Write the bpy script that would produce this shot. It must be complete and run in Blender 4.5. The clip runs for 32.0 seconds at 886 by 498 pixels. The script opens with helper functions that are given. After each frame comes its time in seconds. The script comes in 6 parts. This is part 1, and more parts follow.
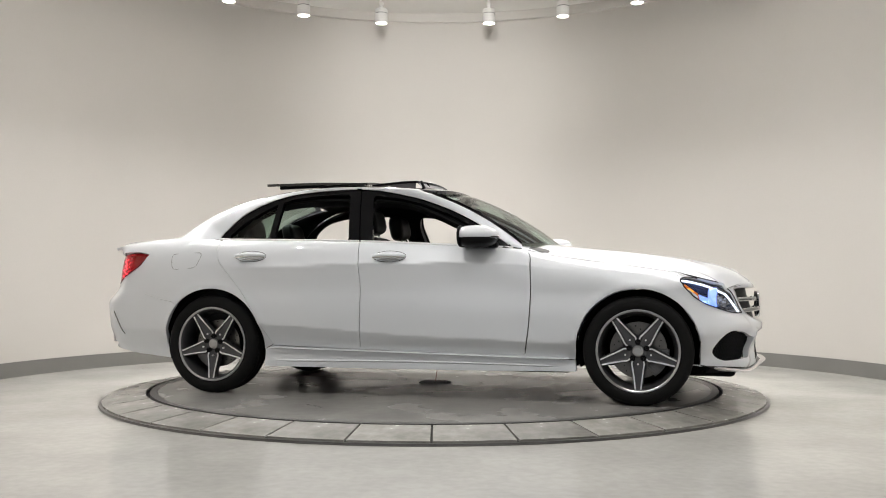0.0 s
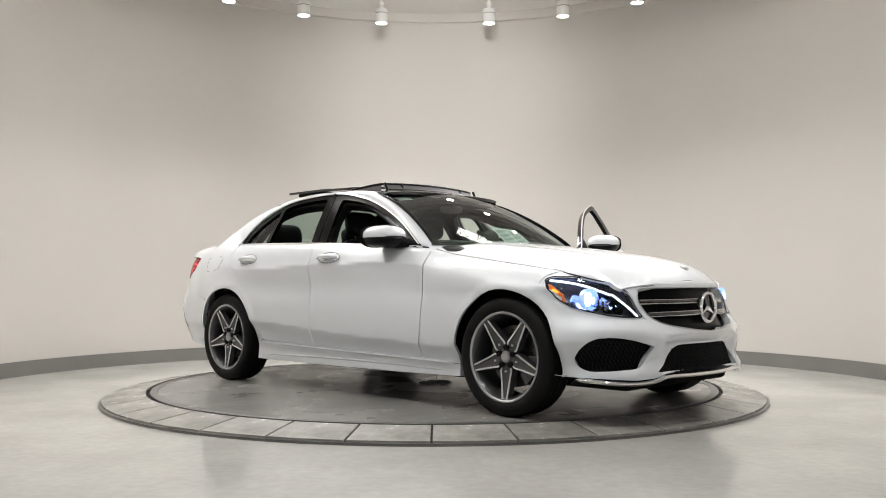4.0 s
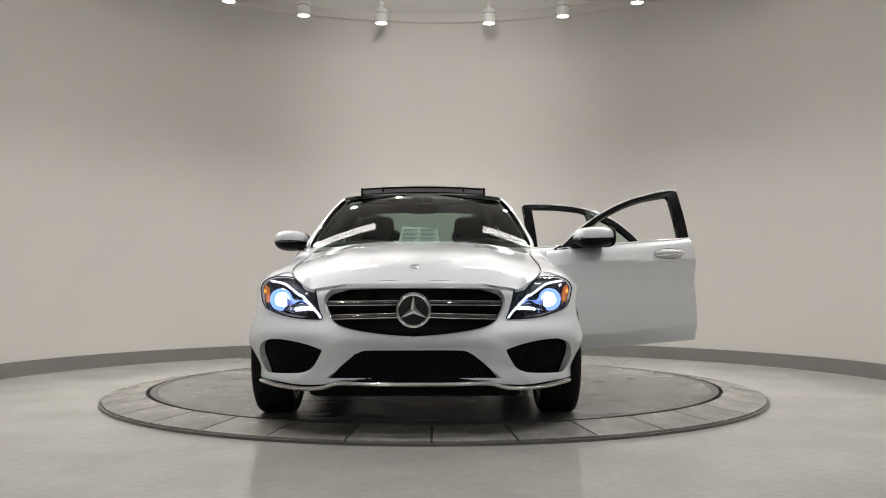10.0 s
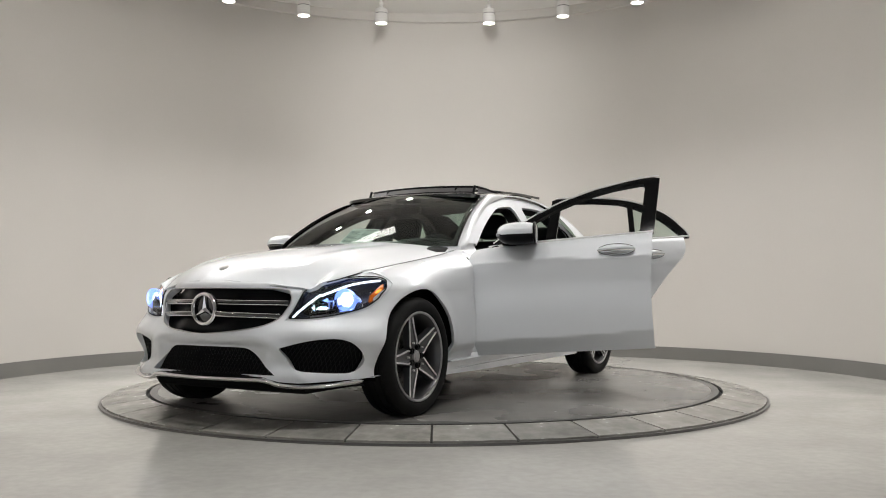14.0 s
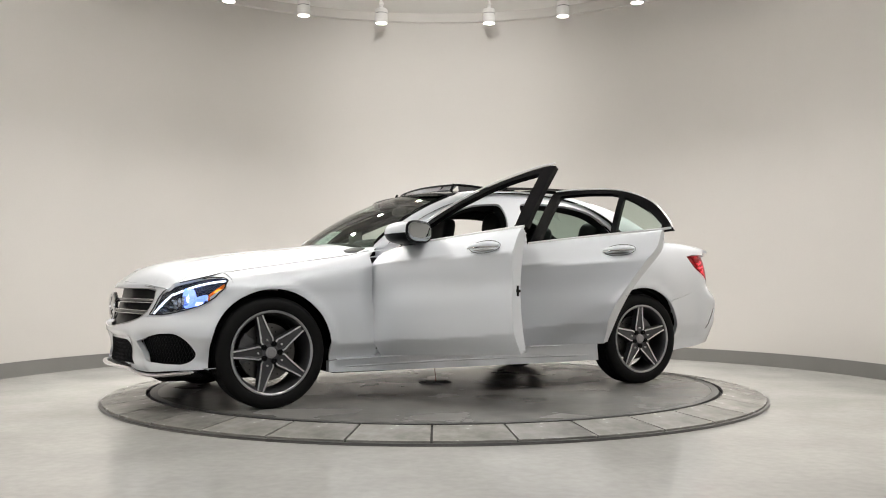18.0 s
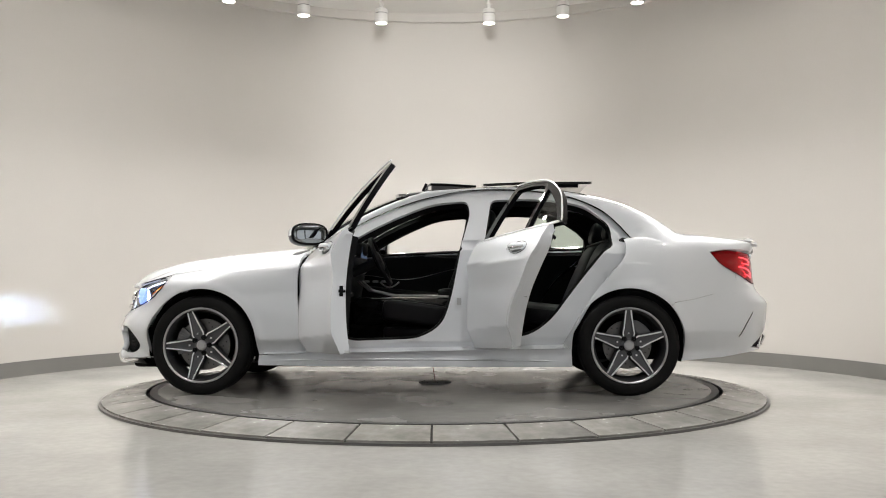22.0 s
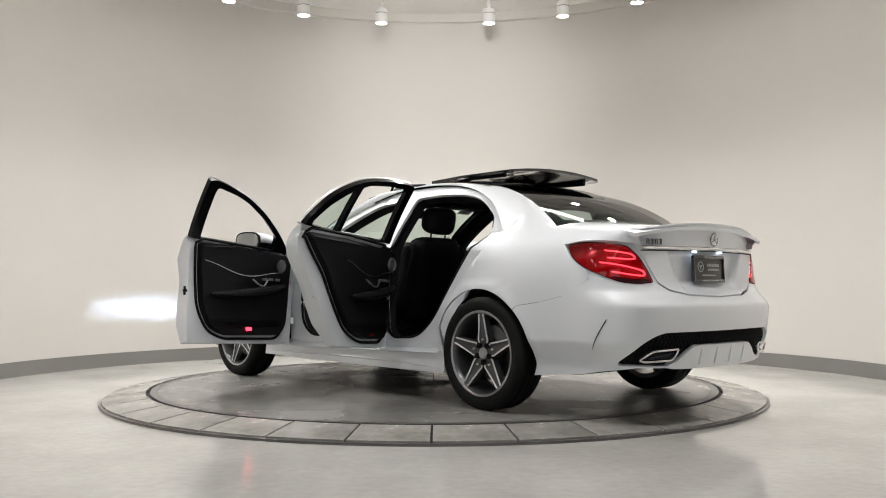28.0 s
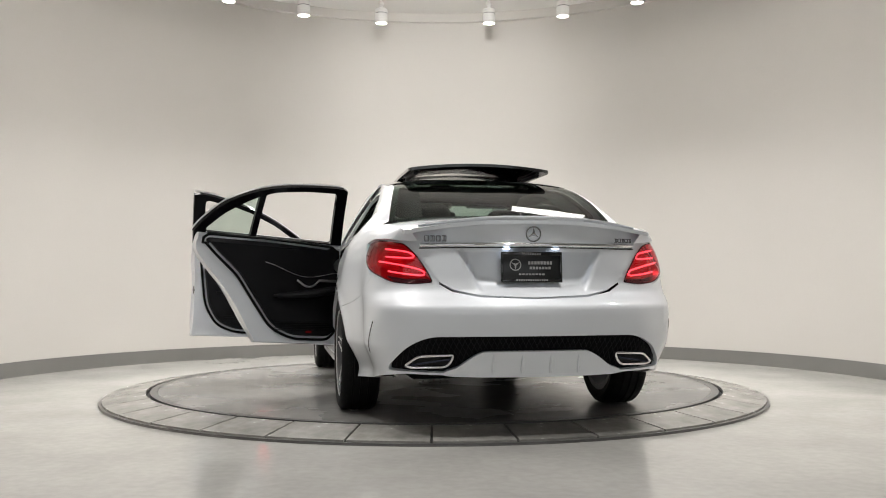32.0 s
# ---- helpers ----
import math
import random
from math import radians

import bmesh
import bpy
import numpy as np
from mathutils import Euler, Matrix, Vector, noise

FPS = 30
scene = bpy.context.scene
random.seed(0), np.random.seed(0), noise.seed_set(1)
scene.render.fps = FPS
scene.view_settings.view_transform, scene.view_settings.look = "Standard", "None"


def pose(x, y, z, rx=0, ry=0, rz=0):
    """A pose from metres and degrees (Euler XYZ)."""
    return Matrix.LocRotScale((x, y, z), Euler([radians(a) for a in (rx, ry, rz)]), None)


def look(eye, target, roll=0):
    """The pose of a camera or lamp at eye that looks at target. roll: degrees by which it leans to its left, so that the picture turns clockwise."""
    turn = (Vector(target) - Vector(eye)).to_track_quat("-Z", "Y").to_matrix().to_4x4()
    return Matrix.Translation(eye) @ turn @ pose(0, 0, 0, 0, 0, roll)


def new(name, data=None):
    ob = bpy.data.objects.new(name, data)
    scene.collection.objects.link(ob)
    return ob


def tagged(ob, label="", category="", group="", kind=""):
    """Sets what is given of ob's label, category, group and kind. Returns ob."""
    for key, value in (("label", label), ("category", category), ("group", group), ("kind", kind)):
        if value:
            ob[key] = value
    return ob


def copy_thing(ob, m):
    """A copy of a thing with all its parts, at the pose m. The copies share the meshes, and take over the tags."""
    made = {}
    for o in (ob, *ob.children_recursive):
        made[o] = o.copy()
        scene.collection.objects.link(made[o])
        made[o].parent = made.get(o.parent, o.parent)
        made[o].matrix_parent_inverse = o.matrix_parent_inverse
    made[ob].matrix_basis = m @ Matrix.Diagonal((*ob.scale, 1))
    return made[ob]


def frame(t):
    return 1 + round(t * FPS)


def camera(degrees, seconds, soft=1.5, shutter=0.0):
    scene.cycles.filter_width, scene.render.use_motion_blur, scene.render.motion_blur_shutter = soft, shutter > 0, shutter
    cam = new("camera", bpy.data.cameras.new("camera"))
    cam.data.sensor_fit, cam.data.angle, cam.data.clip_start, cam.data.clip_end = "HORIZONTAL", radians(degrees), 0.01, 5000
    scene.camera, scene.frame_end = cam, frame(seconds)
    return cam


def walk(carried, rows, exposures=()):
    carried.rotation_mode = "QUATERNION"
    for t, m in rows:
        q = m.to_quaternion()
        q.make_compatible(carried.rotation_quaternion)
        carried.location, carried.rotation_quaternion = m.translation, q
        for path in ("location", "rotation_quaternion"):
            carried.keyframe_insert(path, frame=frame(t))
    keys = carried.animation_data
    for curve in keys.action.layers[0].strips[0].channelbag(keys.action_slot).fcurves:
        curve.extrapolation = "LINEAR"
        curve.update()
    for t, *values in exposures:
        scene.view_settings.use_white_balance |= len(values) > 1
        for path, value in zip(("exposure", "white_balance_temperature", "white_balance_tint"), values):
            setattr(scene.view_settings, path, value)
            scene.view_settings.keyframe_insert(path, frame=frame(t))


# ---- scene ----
from mathutils.geometry import delaunay_2d_cdt

# ---- camera: stands still before the turntable ----
cam = camera(52.19, 32.0, soft=1.0)
EYE = (0.0, -6.802, 0.726)
CAM_POSE = Matrix.Translation(EYE) @ pose(0, 0, 0, 90 + 2.31, 0, -0.503) @ pose(0, 0, 0, 0, 0, -0.062)
walk(cam, [(0.0, CAM_POSE), (32.0, CAM_POSE)],
     exposures=[(0.0, 0.0), (3.0, 0.0), (6.0, -0.19), (8.0, -0.36), (10.0, -0.44), (12.0, -0.43), (14.0, -0.29), (17.0, -0.06), (19.0, 0.03), (32.0, 0.03)])

# ---- light ----
world = bpy.data.worlds.new("world")
scene.world = world
world.use_nodes = True
world.node_tree.nodes["Background"].inputs[0].default_value = (0.9, 0.93, 1.0, 1)
world.node_tree.nodes["Background"].inputs[1].default_value = 0.03

CEIL = 3.92
FLOOR = -0.06


def ring_angle(i, n, start=0.0):
    return start + 2 * math.pi * i / n


def spot(name, eye, target, watts, size, blend=0.6, colour=(1.0, 0.975, 0.945), radius=0.05):
    d = bpy.data.lights.new(name, "SPOT")
    d.energy, d.spot_size, d.spot_blend, d.color, d.shadow_soft_size = watts, radians(size), blend, colour, radius
    ob = new(name, d)
    ob.matrix_world = look(eye, target)
    return ob


# ---- materials ----
def mat(name, colour=(0.8, 0.8, 0.8), rough=0.5, metal=0.0, coat=0.0, coat_rough=0.03, spec=0.5, trans=0.0, ior=1.45,
        emit=None, glow=0.0, grain=0.0, grain_scale=40.0, bump=0.0, bump_scale=200.0, vary=0.0, vary_scale=2.0, aniso=0.0):
    m = bpy.data.materials.new(name)
    m.use_nodes = True
    nt = m.node_tree
    b = nt.nodes["Principled BSDF"]
    b.inputs["Base Color"].default_value = (*colour, 1)
    b.inputs["Roughness"].default_value = rough
    b.inputs["Metallic"].default_value = metal
    b.inputs["Coat Weight"].default_value = coat
    b.inputs["Coat Roughness"].default_value = coat_rough
    b.inputs["Specular IOR Level"].default_value = spec
    b.inputs["Transmission Weight"].default_value = trans
    b.inputs["IOR"].default_value = ior
    b.inputs["Anisotropic"].default_value = aniso
    if emit:
        b.inputs["Emission Color"].default_value = (*emit, 1)
        b.inputs["Emission Strength"].default_value = glow
    if grain or bump or vary:
        co = nt.nodes.new("ShaderNodeTexCoord")
        if grain or vary:
            big = nt.nodes.new("ShaderNodeTexNoise")
            big.inputs["Scale"].default_value, big.inputs["Detail"].default_value = vary_scale, 6
            fine = nt.nodes.new("ShaderNodeTexNoise")
            fine.inputs["Scale"].default_value, fine.inputs["Detail"].default_value = grain_scale, 5
            nt.links.new(co.outputs["Object"], big.inputs["Vector"])
            nt.links.new(co.outputs["Object"], fine.inputs["Vector"])
            last = None
            for tex, amount in ((big, vary), (fine, grain)):
                ramp = nt.nodes.new("ShaderNodeMapRange")
                ramp.inputs["From Min"].default_value, ramp.inputs["From Max"].default_value = 0.3, 0.7
                ramp.inputs["To Min"].default_value, ramp.inputs["To Max"].default_value = 1 - amount, 1 + amount
                nt.links.new(tex.outputs["Fac"], ramp.inputs["Value"])
                mix = nt.nodes.new("ShaderNodeVectorMath")
                mix.operation = "MULTIPLY"
                if last is None:
                    mix.inputs[0].default_value = colour
                else:
                    nt.links.new(last, mix.inputs[0])
                nt.links.new(ramp.outputs["Result"], mix.inputs[1])
                last = mix.outputs[0]
            nt.links.new(last, b.inputs["Base Color"])
            rr = nt.nodes.new("ShaderNodeMapRange")
            rr.inputs["From Min"].default_value, rr.inputs["From Max"].default_value = 0.3, 0.7
            rr.inputs["To Min"].default_value, rr.inputs["To Max"].default_value = rough * (1 - vary), min(1, rough * (1 + vary))
            nt.links.new(big.outputs["Fac"], rr.inputs["Value"])
            nt.links.new(rr.outputs["Result"], b.inputs["Roughness"])
        if bump:
            tex = nt.nodes.new("ShaderNodeTexNoise")
            tex.inputs["Scale"].default_value, tex.inputs["Detail"].default_value = bump_scale, 4
            nt.links.new(co.outputs["Object"], tex.inputs["Vector"])
            bp = nt.nodes.new("ShaderNodeBump")
            bp.inputs["Strength"].default_value, bp.inputs["Distance"].default_value = bump, 0.002
            nt.links.new(tex.outputs["Fac"], bp.inputs["Height"])
            nt.links.new(bp.outputs["Normal"], b.inputs["Normal"])
    return m


WALL = mat("wall_paint", (0.625, 0.60, 0.568), 0.75, vary=0.02, vary_scale=0.7, grain=0.012, grain_scale=90, bump=0.05, bump_scale=300)
CEILING = mat("ceiling_paint", (0.75, 0.735, 0.71), 0.85, vary=0.02, vary_scale=1.0, grain=0.01)
SKIRT = mat("baseboard_vinyl", (0.20, 0.195, 0.185), 0.55, vary=0.05, vary_scale=3)
CONCRETE = mat("sealed_concrete", (0.50, 0.49, 0.465), 0.14, vary=0.10, vary_scale=1.4, grain=0.05, grain_scale=22, bump=0.03, bump_scale=60)
STONE = mat("ring_stone", (0.33, 0.32, 0.297), 0.24, vary=0.28, vary_scale=3.4, grain=0.16, grain_scale=16, bump=0.12, bump_scale=90)
DISC = mat("disc_concrete", (0.23, 0.225, 0.214), 0.26, spec=0.20, vary=0.20, vary_scale=1.5, grain=0.08, grain_scale=14, bump=0.05, bump_scale=90)
# slabs differ a little from one another
sn = STONE.node_tree
sb = sn.nodes["Principled BSDF"]
info, tone, mul = sn.nodes.new("ShaderNodeObjectInfo"), sn.nodes.new("ShaderNodeMapRange"), sn.nodes.new("ShaderNodeVectorMath")
tone.inputs["To Min"].default_value, tone.inputs["To Max"].default_value = 0.78, 1.16
mul.operation = "MULTIPLY"
before = sb.inputs["Base Color"].links[0].from_socket
sn.links.new(info.outputs["Random"], tone.inputs["Value"])
sn.links.new(before, mul.inputs[0])
sn.links.new(tone.outputs["Result"], mul.inputs[1])
sn.links.new(mul.outputs[0], sb.inputs["Base Color"])
JOINT = mat("joint_grout", (0.035, 0.034, 0.032), 0.7, grain=0.1)
COVER = mat("cover_plate_steel", (0.30, 0.295, 0.285), 0.6, 0.0, grain=0.2)
CABLE = mat("cable_red", (0.16, 0.03, 0.02), 0.5)
STEEL_EDGE = mat("edge_steel", (0.16, 0.155, 0.15), 0.4, 0.6, grain=0.1)
PAINT = mat("white_car_paint", (0.775, 0.80, 0.835), 0.44, 0.16, spec=0.25, coat=1.0, coat_rough=0.02, grain=0.006, grain_scale=900)
GAP = mat("shadow_gap_black", (0.01, 0.01, 0.01), 0.8)
GLOSS_BLACK = mat("gloss_black", (0.012, 0.012, 0.013), 0.10, coat=1.0)
BLACK = mat("satin_black_plastic", (0.005, 0.005, 0.006), 0.30, spec=0.14, bump=0.05, bump_scale=900)
TRIM = mat("black_interior_trim", (0.009, 0.009, 0.010), 0.6, spec=0.25, bump=0.15, bump_scale=700, vary=0.1)
LEATHER = mat("black_leather", (0.006, 0.006, 0.007), 0.5, spec=0.2, bump=0.12, bump_scale=110, vary=0.1, vary_scale=6)
CHROME = mat("chrome", (0.82, 0.82, 0.83), 0.06, 1.0)
BRIGHT = mat("bright_trim_aluminium", (0.80, 0.80, 0.81), 0.28, 0.45)
SATIN = mat("satin_metal", (0.55, 0.55, 0.56), 0.28, 1.0)
RUBBER = mat("tyre_rubber", (0.008, 0.008, 0.008), 0.65, spec=0.18, bump=0.15, bump_scale=500, vary=0.15, vary_scale=8)
SEAL = mat("door_seal_rubber", (0.008, 0.008, 0.008), 0.6, spec=0.15)
RIM_GREY = mat("rim_dark_grey", (0.10, 0.10, 0.105), 0.34, 0.7, coat=0.4)
HALL = mat("hall_wall_paint", (0.50, 0.49, 0.47), 0.8, vary=0.04, vary_scale=0.8)
FRAME_BLACK = mat("window_frame_gloss", (0.004, 0.004, 0.005), 0.10, spec=0.25)
RIM_LIP = mat("rim_lip", (0.42, 0.42, 0.43), 0.30, 0.8)
SPOKE = mat("spoke_grey", (0.075, 0.075, 0.08), 0.40, 0.6, coat=0.4)
RIM_CUT = mat("rim_machined_face", (0.82, 0.82, 0.83), 0.34, 0.8, aniso=0.3)
BRAKE = mat("brake_disc_steel", (0.15, 0.145, 0.14), 0.40, 1.0, grain=0.1, grain_scale=120)
CALIPER = mat("caliper_grey", (0.16, 0.16, 0.165), 0.4, 0.5)
CARPET = mat("black_carpet", (0.008, 0.008, 0.008), 0.95, spec=0.1, bump=0.5, bump_scale=600)


def glass_mat(name, colour, rough=0.0):
    m = bpy.data.materials.new(name)
    m.use_nodes = True
    nt = m.node_tree
    nt.nodes.clear()
    out = nt.nodes.new("ShaderNodeOutputMaterial")
    tr = nt.nodes.new("ShaderNodeBsdfTransparent")
    tr.inputs[0].default_value = (*colour, 1)
    gl = nt.nodes.new("ShaderNodeBsdfGlossy")
    gl.inputs["Roughness"].default_value = rough
    lw = nt.nodes.new("ShaderNodeLayerWeight")
    lw.inputs["Blend"].default_value = 0.5
    pw = nt.nodes.new("ShaderNodeMath")
    pw.operation = "POWER"
    pw.inputs[1].default_value = 5.0
    nt.links.new(lw.outputs["Facing"], pw.inputs[0])
    fr = nt.nodes.new("ShaderNodeMapRange")
    fr.inputs["To Min"].default_value, fr.inputs["To Max"].default_value = 0.055, 1.0
    nt.links.new(pw.outputs[0], fr.inputs["Value"])
    mx = nt.nodes.new("ShaderNodeMixShader")
    nt.links.new(fr.outputs[0], mx.inputs[0])
    nt.links.new(tr.outputs[0], mx.inputs[1])
    nt.links.new(gl.outputs[0], mx.inputs[2])
    nt.links.new(mx.outputs[0], out.inputs[0])
    return m


GLASS = glass_mat("green_tinted_glass", (0.66, 0.76, 0.70))
DARK_GLASS = glass_mat("rear_tinted_glass", (0.42, 0.52, 0.47))
LENS = glass_mat("clear_lens", (0.93, 0.95, 0.97))
RED_LENS = glass_mat("red_lens", (0.88, 0.13, 0.17))
AMBER = mat("amber_reflector", (0.75, 0.16, 0.01), 0.2, coat=1.0, emit=(1.0, 0.26, 0.01), glow=0.07)
AMBER_BULB = mat("amber_lit_bulb", (0.9, 0.4, 0.05), 0.2, emit=(1.0, 0.40, 0.03), glow=1.4)


# ---- building blocks ----
def mesh_object(name, verts, faces, material, parent=None, label="", smooth=True, normals=None, angle=None):
    me = bpy.data.meshes.new(name)
    me.from_pydata([tuple(float(c) for c in v) for v in verts], [], [tuple(int(i) for i in f) for f in faces])
    me.validate()
    if smooth:
        me.polygons.foreach_set("use_smooth", [True] * len(me.polygons))
    if angle is not None:
        me.set_sharp_from_angle(angle=radians(angle))
    if normals is not None and len(normals) == len(me.vertices):
        me.normals_split_custom_set_from_vertices([tuple(float(c) for c in n) for n in normals])
    me.materials.append(material)
    ob = new(name, me)
    if parent is not None:
        ob.parent = parent
    if label:
        ob["label"] = label
    return ob


def part(name, bm, material, parent, label="", smooth=True, angle=35):
    """Links a bmesh as one mesh object under a thing or a part."""
    me = bpy.data.meshes.new(name)
    bmesh.ops.recalc_face_normals(bm, faces=bm.faces)
    bm.to_mesh(me)
    bm.free()
    if smooth:
        me.polygons.foreach_set("use_smooth", [True] * len(me.polygons))
        me.set_sharp_from_angle(angle=radians(angle))
    me.materials.append(material)
    ob = new(name, me)
    if parent is not None:
        ob.parent = parent
    if label:
        ob["label"] = label
    return ob


def box(bm, cx, cy, cz, sx, sy, sz, bevel=0.0, m=None):
    t = Matrix.Translation((cx, cy, cz)) @ Matrix.Diagonal((sx, sy, sz, 1))
    r = bmesh.ops.create_cube(bm, size=1.0, matrix=(m @ t) if m else t)
    if bevel:
        vs = set(r["verts"])
        es = [e for e in bm.edges if e.verts[0] in vs and e.verts[1] in vs]
        bmesh.ops.bevel(bm, geom=es, offset=bevel, segments=2, affect="EDGES", profile=0.5)
    return bm


def lathe(bm, profile, n=48, m=Matrix.Identity(4), closed=False):
    """Turns (radius, height) pairs about local z."""
    rows = [[bm.verts.new(m @ Vector((r * math.cos(a), r * math.sin(a), h))) for a in (2 * math.pi * i / n for i in range(n))]
            for r, h in profile]
    pairs = list(zip(rows, rows[1:])) + ([(rows[-1], rows[0])] if closed else [])
    for a, b in pairs:
        for i in range(n):
            bm.faces.new((a[i], a[(i + 1) % n], b[(i + 1) % n], b[i]))
    return rows


def tube(bm, points, radius, n=8, cap=True, flat=1.0, up=Vector((0, 0, 1))):
    """A round or flattened bar along points."""
    pts = [Vector(p) for p in points]
    rings = []
    for i, p in enumerate(pts):
        d = (pts[min(i + 1, len(pts) - 1)] - pts[max(i - 1, 0)]).normalized()
        s = d.cross(up)
        s = s.normalized() if s.length > 1e-4 else Vector((1, 0, 0))
        u = s.cross(d).normalized()
        r = radius[i] if isinstance(radius, (list, tuple)) else radius
        rings.append([bm.verts.new(p + s * r * flat * math.cos(a) + u * r * math.sin(a)) for a in (2 * math.pi * k / n for k in range(n))])
    for a, b in zip(rings, rings[1:]):
        for i in range(n):
            bm.faces.new((a[i], a[(i + 1) % n], b[(i + 1) % n], b[i]))
    if cap:
        bm.faces.new(rings[0]), bm.faces.new(rings[-1][::-1])
    return rings


def spl(*pairs):
    """A smooth monotone curve through (x, y) pairs, as a function of arrays."""
    xs, ys = np.array([p[0] for p in pairs], float), np.array([p[1] for p in pairs], float)
    o = np.argsort(xs)
    xs, ys = xs[o], ys[o]
    hh, dd = np.diff(xs), np.diff(ys) / np.diff(xs)
    s = np.zeros(len(xs))
    s[0], s[-1] = dd[0], dd[-1]
    for i in range(1, len(xs) - 1):
        if dd[i - 1] * dd[i] > 0:
            w1, w2 = 2 * hh[i] + hh[i - 1], hh[i] + 2 * hh[i - 1]
            s[i] = (w1 + w2) / (w1 / dd[i - 1] + w2 / dd[i])

    def f(x):
        x = np.asarray(x, float)
        i = np.clip(np.searchsorted(xs, x) - 1, 0, len(xs) - 2)
        t = (x - xs[i]) / hh[i]
        tc = np.clip(t, 0, 1)
        v = ((2 * tc ** 3 - 3 * tc ** 2 + 1) * ys[i] + (tc ** 3 - 2 * tc ** 2 + tc) * hh[i] * s[i]
             + (-2 * tc ** 3 + 3 * tc ** 2) * ys[i + 1] + (tc ** 3 - tc ** 2) * hh[i] * s[i + 1])
        return v + np.where(t < 0, t * hh[i] * s[0], 0) + np.where(t > 1, (t - 1) * hh[i] * s[-1], 0)
    return f


def curve(points, n=8, closed=False):
    """A rounded polyline (Catmull-Rom) through 2D or 3D points."""
    p = [np.array(q, float) for q in points]
    k, out = len(p), []
    for i in range(k if closed else k - 1):
        a, b, c, d = (p[(i + j) % k] if closed else p[min(max(i + j, 0), k - 1)] for j in (-1, 0, 1, 2))
        for t in np.arange(n) / n:
            out.append(0.5 * (2 * b + (c - a) * t + (2 * a - 5 * b + 4 * c - d) * t ** 2 + (3 * b - a - 3 * c + d) * t ** 3))
    if not closed:
        out.append(p[-1])
    return np.array(out)


def dense(poly, step, closed=True):
    out, k = [], len(poly)
    for i in range(k if closed else k - 1):
        a, b = np.array(poly[i], float), np.array(poly[(i + 1) % k], float)
        m = max(1, int(np.ceil(np.linalg.norm(b - a) / step)))
        out += [a + (b - a) * j / m for j in range(m)]
    if not closed:
        out.append(np.array(poly[-1], float))
    return np.array(out)


def inside(pts, poly):
    x, y = pts[:, 0], pts[:, 1]
    r = np.zeros(len(pts), bool)
    j = len(poly) - 1
    for i in range(len(poly)):
        (xi, yi), (xj, yj) = poly[i], poly[j]
        hit = ((yi > y) != (yj > y)) & (x < (xj - xi) * (y - yi) / (yj - yi + 1e-15) + xi)
        r ^= hit
        j = i
    return r


def round_poly(poly, r, n=4):
    """Rounds the corners of a 2D polygon; r is one radius or one a corner."""
    out, k = [], len(poly)
    for i in range(k):
        p, a, b = (np.array(poly[j % k], float) for j in (i, i - 1, i + 1))
        ri = r[i] if isinstance(r, (list, tuple)) else r
        la, lb = np.linalg.norm(a - p), np.linalg.norm(b - p)
        d = min(ri, 0.45 * la, 0.45 * lb)
        s, e = p + (a - p) / la * d, p + (b - p) / lb * d
        out += [(1 - t) ** 2 * s + 2 * t * (1 - t) * p + t ** 2 * e for t in (np.arange(n + 1) / n)]
    return np.array(out)


